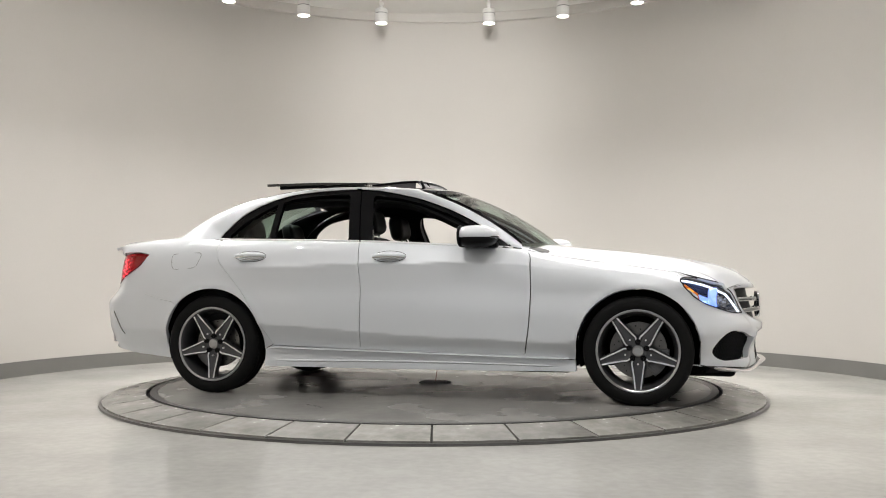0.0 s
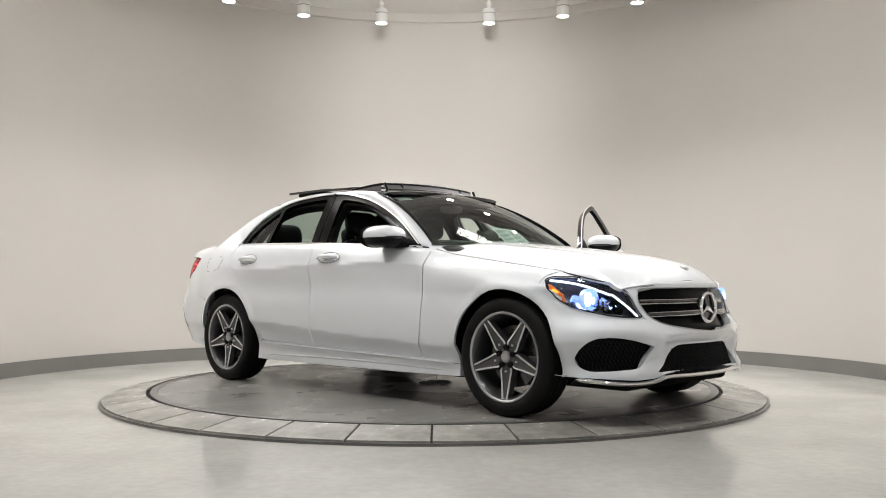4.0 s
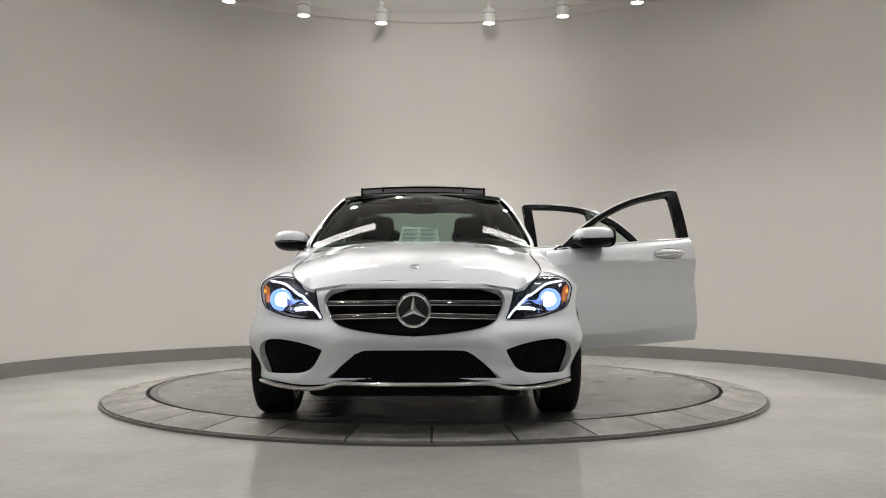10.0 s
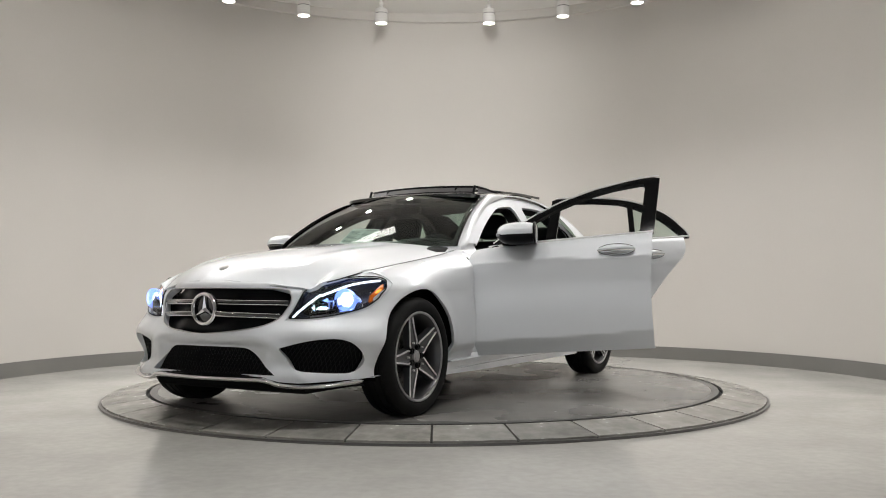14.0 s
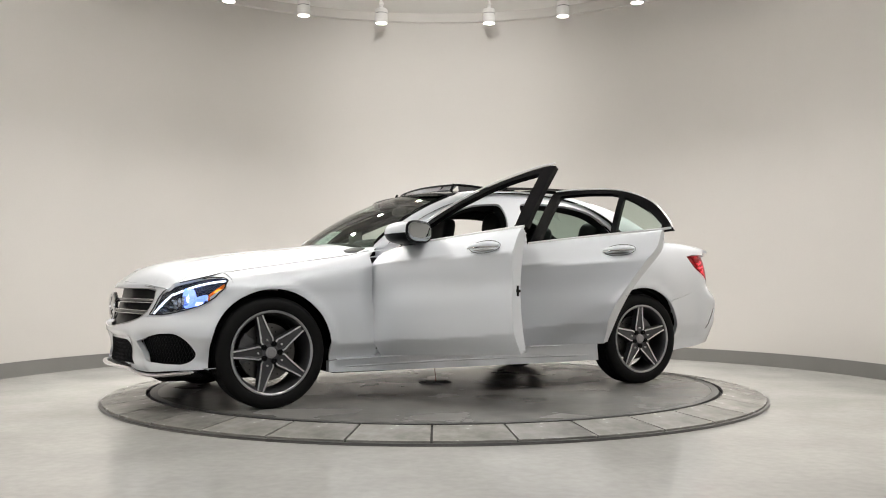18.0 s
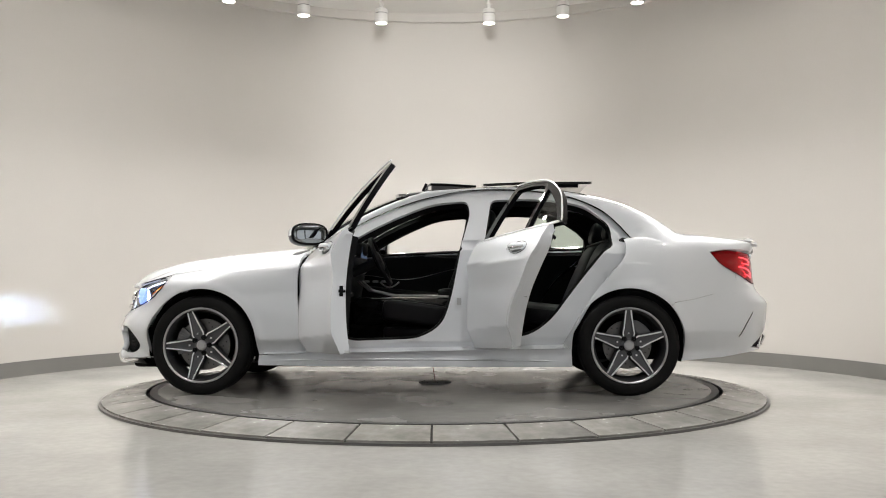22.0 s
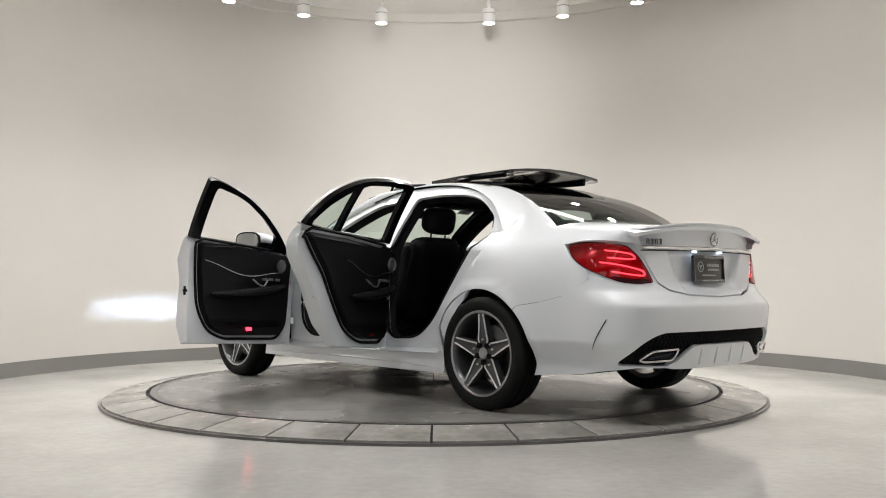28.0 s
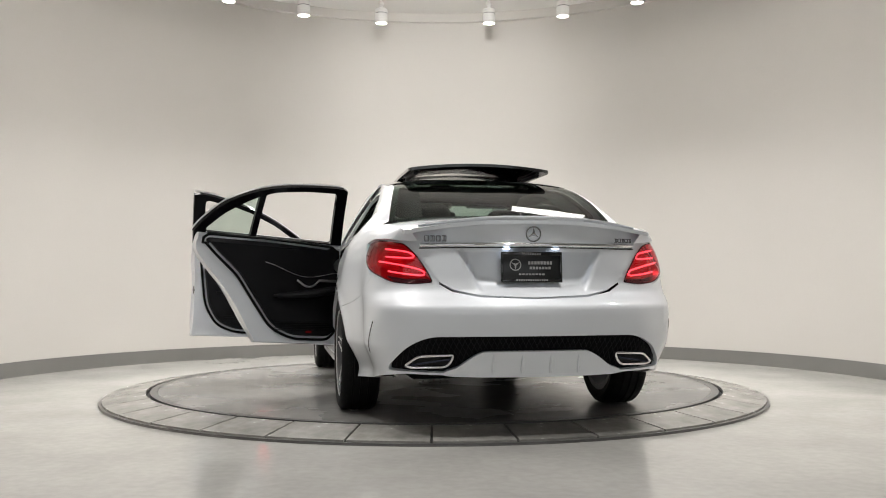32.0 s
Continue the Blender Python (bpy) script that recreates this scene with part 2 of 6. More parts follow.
def patch(name, outline, fmap, material, parent, step=0.03, holes=(), depth=0.015, side=1, label="", lift=0.0, gap=0.0, back=False):
    """A sheet over a 2D region of a surface fmap(u, v) -> (x, y, z), with its edges folded in by depth; side -1 mirrors it in y."""
    outline = np.array(outline, float)
    if gap:
        c = np.roll(outline, -1, 0) - np.roll(outline, 1, 0)
        nrm = np.stack([c[:, 1], -c[:, 0]], 1) / (np.linalg.norm(c, axis=1)[:, None] + 1e-9)
        area = 0.5 * np.sum(outline[:, 0] * np.roll(outline[:, 1], -1) - np.roll(outline[:, 0], -1) * outline[:, 1])
        outline = outline - nrm * gap * np.sign(area)
    loops = [dense(outline, step)] + [dense(h, step) for h in holes]
    lo, hi = loops[0].min(0), loops[0].max(0)
    gx, gy = np.meshgrid(np.arange(lo[0] + step / 2, hi[0], step), np.arange(lo[1] + step / 2, hi[1], step))
    g = np.stack([gx.ravel(), gy.ravel()], 1)
    edge = np.concatenate(loops)
    ok = inside(g, loops[0])
    for h in loops[1:]:
        ok &= ~inside(g, h)
    g = g[ok]
    if len(g):
        dist = np.min(np.hypot(g[:, None, 0] - edge[None, :, 0], g[:, None, 1] - edge[None, :, 1]), axis=1)
        g = g[dist > step * 0.45]
    pts = np.concatenate([edge, g])
    cons, k0 = [], 0
    for l in loops:
        cons += [(k0 + i, k0 + (i + 1) % len(l)) for i in range(len(l))]
        k0 += len(l)
    ov, _, of, _, _, _ = delaunay_2d_cdt([Vector(p) for p in pts], cons, [], 0, 1e-6)
    uv = np.array([tuple(v) for v in ov])
    tri = np.array([tuple(f) for f in of if len(f) == 3])
    cen = uv[tri].mean(1)
    keep = inside(cen, loops[0])
    for h in loops[1:]:
        keep &= ~inside(cen, h)
    tri = tri[keep]
    e = 0.002
    P = np.stack(fmap(uv[:, 0], uv[:, 1]), 1)
    du = np.stack(fmap(uv[:, 0] + e, uv[:, 1]), 1) - np.stack(fmap(uv[:, 0] - e, uv[:, 1]), 1)
    dv = np.stack(fmap(uv[:, 0], uv[:, 1] + e), 1) - np.stack(fmap(uv[:, 0], uv[:, 1] - e), 1)
    N = np.cross(du, dv)
    N /= np.linalg.norm(N, axis=1)[:, None] + 1e-12
    out = np.sign(np.mean(np.sum(N * (P - np.array([-0.1, 0, 0.55])), axis=1))) or 1
    a, b, c = P[tri[:, 0]], P[tri[:, 1]], P[tri[:, 2]]
    fn = np.cross(b - a, c - a)
    N = N * out
    flip = np.sum(fn * N[tri[:, 0]], axis=1) < 0
    tri[flip] = tri[flip][:, ::-1]
    P = P + N * lift
    verts, faces, normals = [P], [tuple(t) for t in tri], [N]
    if depth:
        # folded edges, on vertices of their own
        count = {}
        for t in tri:
            for i in range(3):
                k = (t[i], t[(i + 1) % 3])
                count[k] = True
        rim = [k for k in count if (k[1], k[0]) not in count]
        k0 = len(P)
        V, Nn = [], []
        for p, q in rim:
            d = P[q] - P[p]
            o = np.cross(d, N[p])
            o /= np.linalg.norm(o) + 1e-12
            V += [P[p], P[q], P[q] - N[q] * depth, P[p] - N[p] * depth]
            Nn += [o] * 4
            faces.append((k0 + 1, k0, k0 + 3, k0 + 2) if depth > 0 else (k0 + 2, k0 + 3, k0, k0 + 1))
            k0 += 4
        verts.append(np.array(V)), normals.append(np.array(Nn))
    if back:
        k0 = sum(len(v) for v in verts)
        verts.append(P - N * depth), normals.append(-N)
        faces += [(k0 + t[0], k0 + t[2], k0 + t[1]) for t in tri]
    V, Nn = np.concatenate(verts), np.concatenate(normals)
    if side < 0:
        V, Nn = V * [1, -1, 1], Nn * [1, -1, 1]
        faces = [f[::-1] for f in faces]
    return mesh_object(name, V, faces, material, parent, label, normals=Nn)


# ---- the round room ----
ROOM_R = 3.78


def ring_band(name, r0, r1, z0, z1, a0, a1, n, material, kind="structure", label="", parent=None, fall=0.0):
    """A solid bent bar between two radii, two heights and two angles (degrees); fall lowers its outer side."""
    bm = bmesh.new()
    rows = []
    for i in range(n + 1):
        a = radians(a0 + (a1 - a0) * i / n)
        c, s = math.cos(a), math.sin(a)
        rows.append([bm.verts.new((r * c, r * s, z)) for r, z in ((r0, z0), (r1, z0 - fall), (r1, z1 - fall), (r0, z1))])
    for p, q in zip(rows, rows[1:]):
        for k in range(4):
            bm.faces.new((p[k], p[(k + 1) % 4], q[(k + 1) % 4], q[k]))
    bm.faces.new(rows[0]), bm.faces.new(rows[-1][::-1])
    ob = part(name, bm, material, parent, label, angle=40)
    if kind:
        ob["kind"] = kind
    return ob


# the wall stops either side of a wide opening, through which the picture is taken
OPEN = 42
ring_band("wall_round", ROOM_R, ROOM_R + 0.15, FLOOR, CEIL, -90 + OPEN, 270 - OPEN, 160, WALL, label="curved plaster wall painted warm white")
ring_band("baseboard", ROOM_R - 0.012, ROOM_R - 0.001, FLOOR, FLOOR + 0.13, -90 + OPEN, 270 - OPEN, 160, SKIRT, label="dark grey vinyl baseboard along the curved wall")

ring_band("trim_cove", ROOM_R - 0.07, ROOM_R - 0.001, CEIL - 0.10, CEIL - 0.001, -90 + OPEN, 270 - OPEN, 160, WALL, label="plain cove band under the ceiling")

bm = bmesh.new()
bmesh.ops.create_grid(bm, x_segments=2, y_segments=2, size=14, matrix=Matrix.Translation((0, -4, FLOOR)))
tagged(part("floor", bm, CONCRETE, None, "polished light grey concrete floor", smooth=False), kind="structure")
bm = bmesh.new()
box(bm, 0, -4, CEIL + 0.1, 28, 28, 0.2)
tagged(part("ceiling", bm, CEILING, None, "plain white ceiling over the turntable", smooth=False), kind="structure")
# the hall behind the camera, closed with plain walls
for nm, x, y, sx, sy in (("wall_south", 0, -12.1, 16, 0.2), ("wall_west", -8, -7, 0.2, 10.4), ("wall_east", 8, -7, 0.2, 10.4)):
    bm = bmesh.new()
    box(bm, x, y, (CEIL + FLOOR) / 2, sx, sy, CEIL - FLOOR)
    tagged(part(nm, bm, HALL, None, "plain grey wall of the hall", smooth=False), kind="structure")
for nm, sx in (("wall_left_return", -1), ("wall_right_return", 1)):
    a = radians(-90 + OPEN)
    x0, y0 = (ROOM_R + 0.075) * math.cos(a), (ROOM_R + 0.075) * math.sin(a)
    bm = bmesh.new()
    box(bm, sx * (x0 + 8) / 2 + sx * 0.05, y0, (CEIL + FLOOR) / 2, 8 - x0, 0.15, CEIL - FLOOR)
    tagged(part(nm, bm, WALL, None, "plain warm white wall beside the opening", smooth=False), kind="structure")

# ---- the turntable ----
R_IN, R_GAP, R_OUT = 2.030, 2.055, 2.344
surround = tagged(new("turntable_ring"), "ring of grey stone slabs round the turntable disc", "turntable ring", kind="structure")
ring_band("edge_band", R_OUT - 0.006, R_OUT + 0.012, FLOOR, -0.046, 0, 360, 180, STEEL_EDGE, kind="", parent=surround, label="dark steel edge band")
ring_band("bedding", R_GAP, R_OUT - 0.004, -0.05, -0.012, 0, 360, 180, JOINT, kind="", parent=surround, label="dark mortar bed under the slabs", fall=0.035)
SLABS = 34
slab = None
step_a = 360 / SLABS
for i in range(SLABS):
    a = -90.45 + i * step_a
    if slab is None:
        slab = ring_band("slab", R_GAP + 0.003, R_OUT - 0.008, -0.014, 0.0, 0.16, step_a - 0.16, 5, STONE, kind="", parent=surround, fall=0.036)
        slab.rotation_euler[2] = radians(a)
    else:
        s = new("slab", slab.data)
        s.parent = surround
        s.rotation_euler[2] = radians(a)

turntable = tagged(new("turntable"), "round grey concrete turntable disc with a steel rim", "turntable")
bm = bmesh.new()
lathe(bm, [(0.001, 0.0), (R_IN - 0.05, 0.0), (R_IN - 0.05, -0.05)], n=160)
part("disc", bm, DISC, turntable)
bm = bmesh.new()
lathe(bm, [(R_IN - 0.048, -0.03), (R_IN - 0.048, 0.001), (R_IN, 0.001), (R_IN, -0.05)], n=160)
part("rim", bm, STEEL_EDGE, turntable, "dark steel rim strip")
# round cover plate in the middle, with its bolts and a thin cable up to the car
bm = bmesh.new()
lathe(bm, [(0.001, 0.010), (0.112, 0.010), (0.120, 0.006), (0.122, 0.0)], n=32)
part("cover_plate", bm, COVER, turntable, "round grey steel cover plate")
for i in range(8):
    a = ring_angle(i, 8, 0.2)
    bm = bmesh.new()
    lathe(bm, [(0.0005, 0.013), (0.005, 0.013), (0.006, 0.011), (0.006, 0.009)], n=10, m=Matrix.Translation((0.098 * math.cos(a), 0.098 * math.sin(a), 0)))
    part("bolt", bm, BLACK, turntable, "black bolt")
bm = bmesh.new()
tube(bm, [(0.0, 0.01, 0.008), (0.006, 0.012, 0.06), (0.016, 0.02, 0.12), (0.022, 0.03, 0.20)], 0.0025, n=6)
part("cable", bm, CABLE, turntable, "thin dark red cable")
bm = bmesh.new()
lathe(bm, [(R_IN - 0.2, -0.028), (R_GAP + 0.01, -0.028)], n=120)
part("gap_floor", bm, GAP, surround, "black gap round the disc")

# ---- ceiling spotlights on a ring, and their fittings ----
CAN = mat("spot_white_enamel", (0.78, 0.77, 0.75), 0.35, coat=0.3)
BULB = mat("spot_lit_face", (1, 1, 1), 0.5, emit=(1.0, 0.95, 0.87), glow=14.0)
SPOT_R, SPOT_Z = 3.08, 3.60


def spotlight(angle):
    th = tagged(new("spotlight"), "white cylindrical spotlight with lit face on the ceiling", "spotlight", "ring of ceiling spotlights")
    bm = bmesh.new()
    lathe(bm, [(0.060, 0.004), (0.066, 0.0), (0.068, 0.004), (0.068, 0.105), (0.064, 0.105), (0.064, 0.112), (0.068, 0.112), (0.068, 0.15), (0.055, 0.162), (0.02, 0.165)], n=32)
    part("can", bm, CAN, th)
    bm = bmesh.new()
    lathe(bm, [(0.0005, 0.003), (0.060, 0.003), (0.061, 0.012)], n=32)
    part("lamp_face", bm, BULB, th, "glowing white lamp face")
    bm = bmesh.new()
    lathe(bm, [(0.0645, 0.1055), (0.0655, 0.1055), (0.0655, 0.1115), (0.0645, 0.1115)], n=32)
    part("vent_slots", bm, BLACK, th, "dark vent slots")
    bm = bmesh.new()
    lathe(bm, [(0.02, 0.160), (0.02, 0.20), (0.028, 0.205), (0.028, 0.23), (0.016, 0.235), (0.016, 0.295), (0.05, 0.297), (0.05, 0.32), (0.0005, 0.32)], n=20)
    box(bm, 0.024, 0, 0.215, 0.02, 0.03, 0.05, 0.004)
    part("yoke", bm, CAN, th)
    return th


first = None
SPOT_ANGLES = [101.0, 78.9, 63.6, 48.0, 32.5, 16, 0, 117.0, 132.6, 148, 164, 180, 214, 250, 290, 326]
for a in SPOT_ANGLES:
    c, s = math.cos(radians(a)), math.sin(radians(a))
    m = pose(SPOT_R * c, SPOT_R * s, SPOT_Z, 0, 0, a)
    if first is None:
        first = spotlight(a)
        first.matrix_world = m
    else:
        copy_thing(first, m)
    if s > -0.1:
        spot("spot_beam", (SPOT_R * c, SPOT_R * s, SPOT_Z - 0.02), (0.7 * c, 0.7 * s, 0.0), 126, 130, 1.0)
    else:
        # the heads on the camera's side are turned down at the near edge of the disc
        side_head = abs(c) > 0.6
        spot("spot_beam", (SPOT_R * c, SPOT_R * s, SPOT_Z - 0.02), (0.5 * c, -0.9 if side_head else -2.5, 0.0), 44 if side_head else 155, 124 if side_head else 96, 1.0)
# an added spot without a fitting, out of view, brightens the wall's upper middle
spot("spot_beam", (0.0, -SPOT_R, SPOT_Z), (0.08, 3.75, 2.95), 1000, 36, 1.0, radius=0.6)

# two long lights out of view behind the camera, added as fill
HALL_FILL = mat("hall_fill_diffuser", (1, 1, 1), 0.5, emit=(1.0, 0.98, 0.94), glow=5.0)
for x in (-2.6, 2.6):
    lamp = tagged(new("ceiling_light"), "unseen long white light added behind the camera as fill", "ceiling light", "hall lights")
    lamp.location = (x, -7.2, CEIL)
    bm = bmesh.new()
    box(bm, 0, 0, -0.03, 0.27, 3.0, 0.06, 0.006)
    part("housing", bm, CAN, lamp)
    bm = bmesh.new()
    box(bm, 0, 0, -0.064, 0.22, 2.9, 0.012)
    part("diffuser", bm, HALL_FILL, lamp)

# two short tube lights over the turntable
TUBES = mat("tube_light_bright", (1, 1, 1), 0.5, emit=(1.0, 0.97, 0.93), glow=14.0)
for x in (-1.62, 1.62):
    lamp = tagged(new("ceiling_light"), "short bright tube light over the turntable", "ceiling light", "turntable tube lights")
    lamp.location = (x, 0.70, CEIL)
    bm = bmesh.new()
    box(bm, 0, 0, -0.03, 1.24, 0.38, 0.06, 0.006)
    part("housing", bm, CAN, lamp)
    bm = bmesh.new()
    box(bm, 0, 0, -0.064, 1.20, 0.34, 0.012)
    part("diffuser", bm, TUBES, lamp)

# glowing panels framed like windows, unseen behind the camera, added as fill light
GLOW_FILL = mat("window_daylight", (1, 1, 1), 0.5, emit=(0.92, 0.96, 1.0), glow=0.7)
for i, x in enumerate((-4.6, 0.0, 4.6)):
    win = tagged(new("window_%d" % (i + 1)), "unseen window-shaped panel added as fill light", "window", kind="structure")
    win.location = (x, -12.0, 0)
    for px in (-1.0, 1.0):
        bm = bmesh.new()
        box(bm, px, 0.02, 1.85, 1.94, 0.02, 2.5)
        part("pane", bm, GLOW_FILL, win, "glowing fill pane", smooth=False)
    for px, pz, sx, sz in ((-2.0, 1.85, 0.08, 2.66), (0, 1.85, 0.06, 2.66), (2.0, 1.85, 0.08, 2.66), (0, 0.56, 4.08, 0.08), (0, 3.14, 4.08, 0.08)):
        bm = bmesh.new()
        box(bm, px, 0.05, pz, sx, 0.10, sz, 0.006)
        part("window_frame", bm, STEEL_EDGE, win)


# ---- the car: x forward, y to its left, z up; axles at x = +-1.42 ----
TURN = [(0.0, -14.77), (1.0, -22.24), (2.0, -29.77), (3.0, -37.39), (3.5, -41.1), (5.5, -55.93), (6.0, -59.61), (7.0, -66.9),
        (8.0, -74.45), (9.0, -82.07), (10.0, -89.85), (11.0, -97.5), (12.0, -104.97), (13.0, -112.3), (14.0, -119.95), (14.5, -123.82)]
TURN += [(16.5, -139.24), (17.0, -143.02), (18.0, -150.67), (19.0, -158.33), (20.0, -166.02), (21.0, -173.67), (22.0, -181.38),
         (23.0, -189.1), (24.0, -196.8), (25.0, -204.65), (25.5, -208.45), (27.5, -223.83), (28.0, -227.73), (29.0, -235.6),
         (30.0, -243.42), (31.0, -251.16), (32.0, -259.1)]


def turn_pose(a):
    return pose(0, 0, 0, 0, 0, a) @ Matrix.Translation((0.1125, -0.0897, 0.0)) @ pose(0, 0, 0, 0, 0, -0.62)


car = tagged(new("car"), "white four-door sedan with two open doors and raised sunroof", "car")
car.matrix_world = turn_pose(TURN[0][1])
AX = 1.42

# character lines
W_LOW = spl((0.10, 0.80), (0.19, 0.846), (0.28, 0.840), (0.34, 0.860), (0.42, 0.8945), (0.433, 0.8985), (0.55, 0.902), (0.70, 0.904))
XF = spl((0.10, 2.05), (0.18, 2.15), (0.25, 2.19), (0.33, 2.18), (0.42, 2.185), (0.50, 2.196), (0.60, 2.176), (0.70, 2.148), (0.735, 2.143), (0.76, 2.115), (0.82, 2.03), (0.9, 1.9))
XR = spl((0.18, -2.40), (0.30, -2.445), (0.45, -2.475), (0.60, -2.488), (0.65, -2.462), (0.70, -2.41), (0.78, -2.388), (0.93, -2.385), (1.06, -2.40))
# upper edge of the flanks: hood edge, belt, deck edge
ZT = spl((2.13, 0.66), (2.045, 0.705), (1.85, 0.757), (1.66, 0.803), (1.44, 0.838), (1.09, 0.887), (0.84, 0.925), (0.70, 0.958), (0.60, 0.966), (0.1, 0.993),
         (-0.40, 1.017), (-1.0, 1.034), (-1.40, 1.044), (-1.62, 1.062), (-1.9, 1.058), (-2.2, 1.030), (-2.4, 0.985))
YT = spl((2.13, 0.45), (2.045, 0.52), (1.85, 0.64), (1.66, 0.69), (1.44, 0.705), (1.09, 0.708), (0.84, 0.712), (0.70, 0.745), (0.55, 0.788), (0.1, 0.805),
         (-0.40, 0.808), (-1.0, 0.796), (-1.40, 0.768), (-1.62, 0.745), (-1.9, 0.705), (-2.2, 0.675), (-2.4, 0.655))
CREASE = spl((-1.6, 0.875), (-1.23, 0.863), (-0.9, 0.856), (-0.5, 0.860), (-0.19, 0.868), (0.26, 0.871), (0.62, 0.860), (0.97, 0.835), (1.32, 0.806), (1.66, 0.772))
LOW_LINE = spl((-1.05, 0.478), (-0.69, 0.452), (-0.38, 0.430), (-0.04, 0.406), (0.44, 0.384), (0.97, 0.358), (1.3, 0.350))
Z0 = 0.70
YN = np.linspace(0, 1, 400)
DROP_F = 0.25 * YN ** 2 + 0.35 * (1 - (1 - YN ** 5.5) ** (1 / 5.5))
DROP_R = 0.095 * YN ** 2 + 0.42 * (1 - (1 - YN ** 4.5) ** (1 / 4.5))


def step01(t):
    t = np.clip(t, 0, 1)
    return t * t * (3 - 2 * t)


def nose_lean(z):
    """How far the corners of the nose lean back over the bumper."""
    return 0.075 * step01((z - 0.42) / 0.16)


def nose_width(x, z):
    return 1 - 0.05 * step01((x - 1.45) / 0.3) * step01((z - 0.42) / 0.24)


def tail_width(x):
    return 1 - 0.085 * step01((-1.62 - x) / 0.45)


def taper(x, z):
    f = np.interp(XF(np.minimum(z, 0.8)) - nose_lean(z) - x, DROP_F, YN) * nose_width(x, z)
    r = np.interp(x - XR(np.clip(z, 0.2, 1.05)), DROP_R, YN)
    return f * r * tail_width(x)


def flare(x, z):
    b = 0.012 * np.exp(-((x - AX) / 0.42) ** 2) + 0.014 * np.exp(-((x + AX) / 0.5) ** 2)
    lip = sum(np.exp(-((np.hypot(x - a, z - 0.335) - 0.385) / 0.035) ** 2) for a in (AX, -AX)) * step01((z - 0.25) / 0.2)
    return b * np.exp(-((z - 0.62) / 0.25) ** 2) + 0.010 * lip


def side_map(x, s):
    """Flank of the body. s is the height up to 0.70, then runs round the shoulder to 1.0 at the upper edge."""
    x, s = np.asarray(x, float), np.asarray(s, float)
    k = np.clip((s - Z0) / (1.0 - Z0), 0, 1.03) * math.pi / 2
    zt, yt = ZT(x), YT(x)
    z = np.where(s <= Z0, s, Z0 + (zt - Z0) * np.sin(k))
    low = np.minimum(s, Z0)
    low = low + (0.43 - LOW_LINE(x)) * step01((1.25 - x) / 0.3) * step01((x + 1.55) / 0.4) * np.exp(-((low - 0.42) / 0.10) ** 2)
    w = np.where(s <= Z0, W_LOW(low), 0.904)
    t = taper(x, z)
    y_low = w * t + flare(x, z)
    y_edge = np.minimum(yt, 0.904 * t)
    y = np.where(s <= Z0, y_low, y_edge + (y_low - y_edge) * np.cos(k))
    # the crease along the flank: hollow below it
    zl = CREASE(x)
    on_door = step01((1.66 - x) / 0.5) * step01((x + 1.62) / 0.6)
    ridge = 0.018 * np.exp(-np.abs(z - zl) / 0.050) - 0.015 * np.exp(-((z - zl + 0.15) / 0.09) ** 2)
    return x, y + on_door * ridge, z


def sd(x, z):
    """The place (x, s) on the flank of a point at height z."""
    if z <= Z0:
        return (x, z)
    u = min(1.0, (z - Z0) / (float(ZT(x)) - Z0))
    return (x, Z0 + 0.3 * math.asin(u) * 2 / math.pi)


def sds(*pts):
    return [sd(*p) for p in pts]


W_UP = spl((0.70, 0.904), (0.755, 0.872), (0.80, 0.83), (0.86, 0.76), (0.92, 0.68))
W_UP_R = spl((0.70, 0.904), (0.80, 0.898), (0.88, 0.878), (0.94, 0.845), (0.99, 0.80), (1.04, 0.74), (1.08, 0.69))


def arc_table(drop):
    x, y = -drop, YN * 0.9
    return np.concatenate([[0], np.cumsum(np.hypot(np.diff(x), np.diff(y)))])


ARC_F, ARC_R = arc_table(DROP_F), arc_table(DROP_R)


def flank_y(x, z):
    u = np.clip((z - Z0) / (ZT(x) - Z0), 0, 1)
    return side_map(x, np.where(z <= Z0, z, Z0 + 0.3 * np.arcsin(u) * 2 / math.pi))[1]


def end_map(front):
    arc, drop, xe, up = (ARC_F, DROP_F, XF, W_UP) if front else (ARC_R, DROP_R, XR, W_UP_R)
    sg = 1 if front else -1

    def f(q, z):
        """Round the bumper: q is the way along its plan from the centre plane."""
        q, z = np.asarray(q, float), np.asarray(z, float)
        a = np.abs(q)
        yn = np.interp(a, arc, YN)
        past = np.maximum(a - arc[-1], 0)
        w = np.where(z <= Z0, W_LOW(np.minimum(z, Z0)), up(np.maximum(z, Z0)))
        x = xe(z) - sg * (np.interp(a, arc, drop) + past)
        y = np.sign(q) * w * yn
        if front:
            x = x - np.clip((yn - 0.42) / 0.16, 0, 1) * np.maximum(z - 0.68, 0) * 1.0 - nose_lean(z) * step01((yn - 0.18) / 0.34)
            y = y * nose_width(x, z)
        else:
            y = y * tail_width(x)
        y = y + np.sign(q) * flare(x, z) * (a > 0.5)
        if front:
            # runs over into the fender
            k = step01((1.80 - x) / 0.13) * (a > 0.5) * step01((z - 0.50) / 0.1)
            y = y * (1 - k) + np.sign(q) * flank_y(x, z) * k
        return x, y, z
    return f


front_map, rear_map = end_map(True), end_map(False)


def qf(y, z, front=True):
    """The way q at which the bumper reaches the width y."""
    w = float(W_LOW(z)) if z <= Z0 else float((W_UP if front else W_UP_R)(z))
    return float(np.interp(min(abs(y) / w, 1), YN, ARC_F if front else ARC_R)) * (1 if y >= 0 else -1)


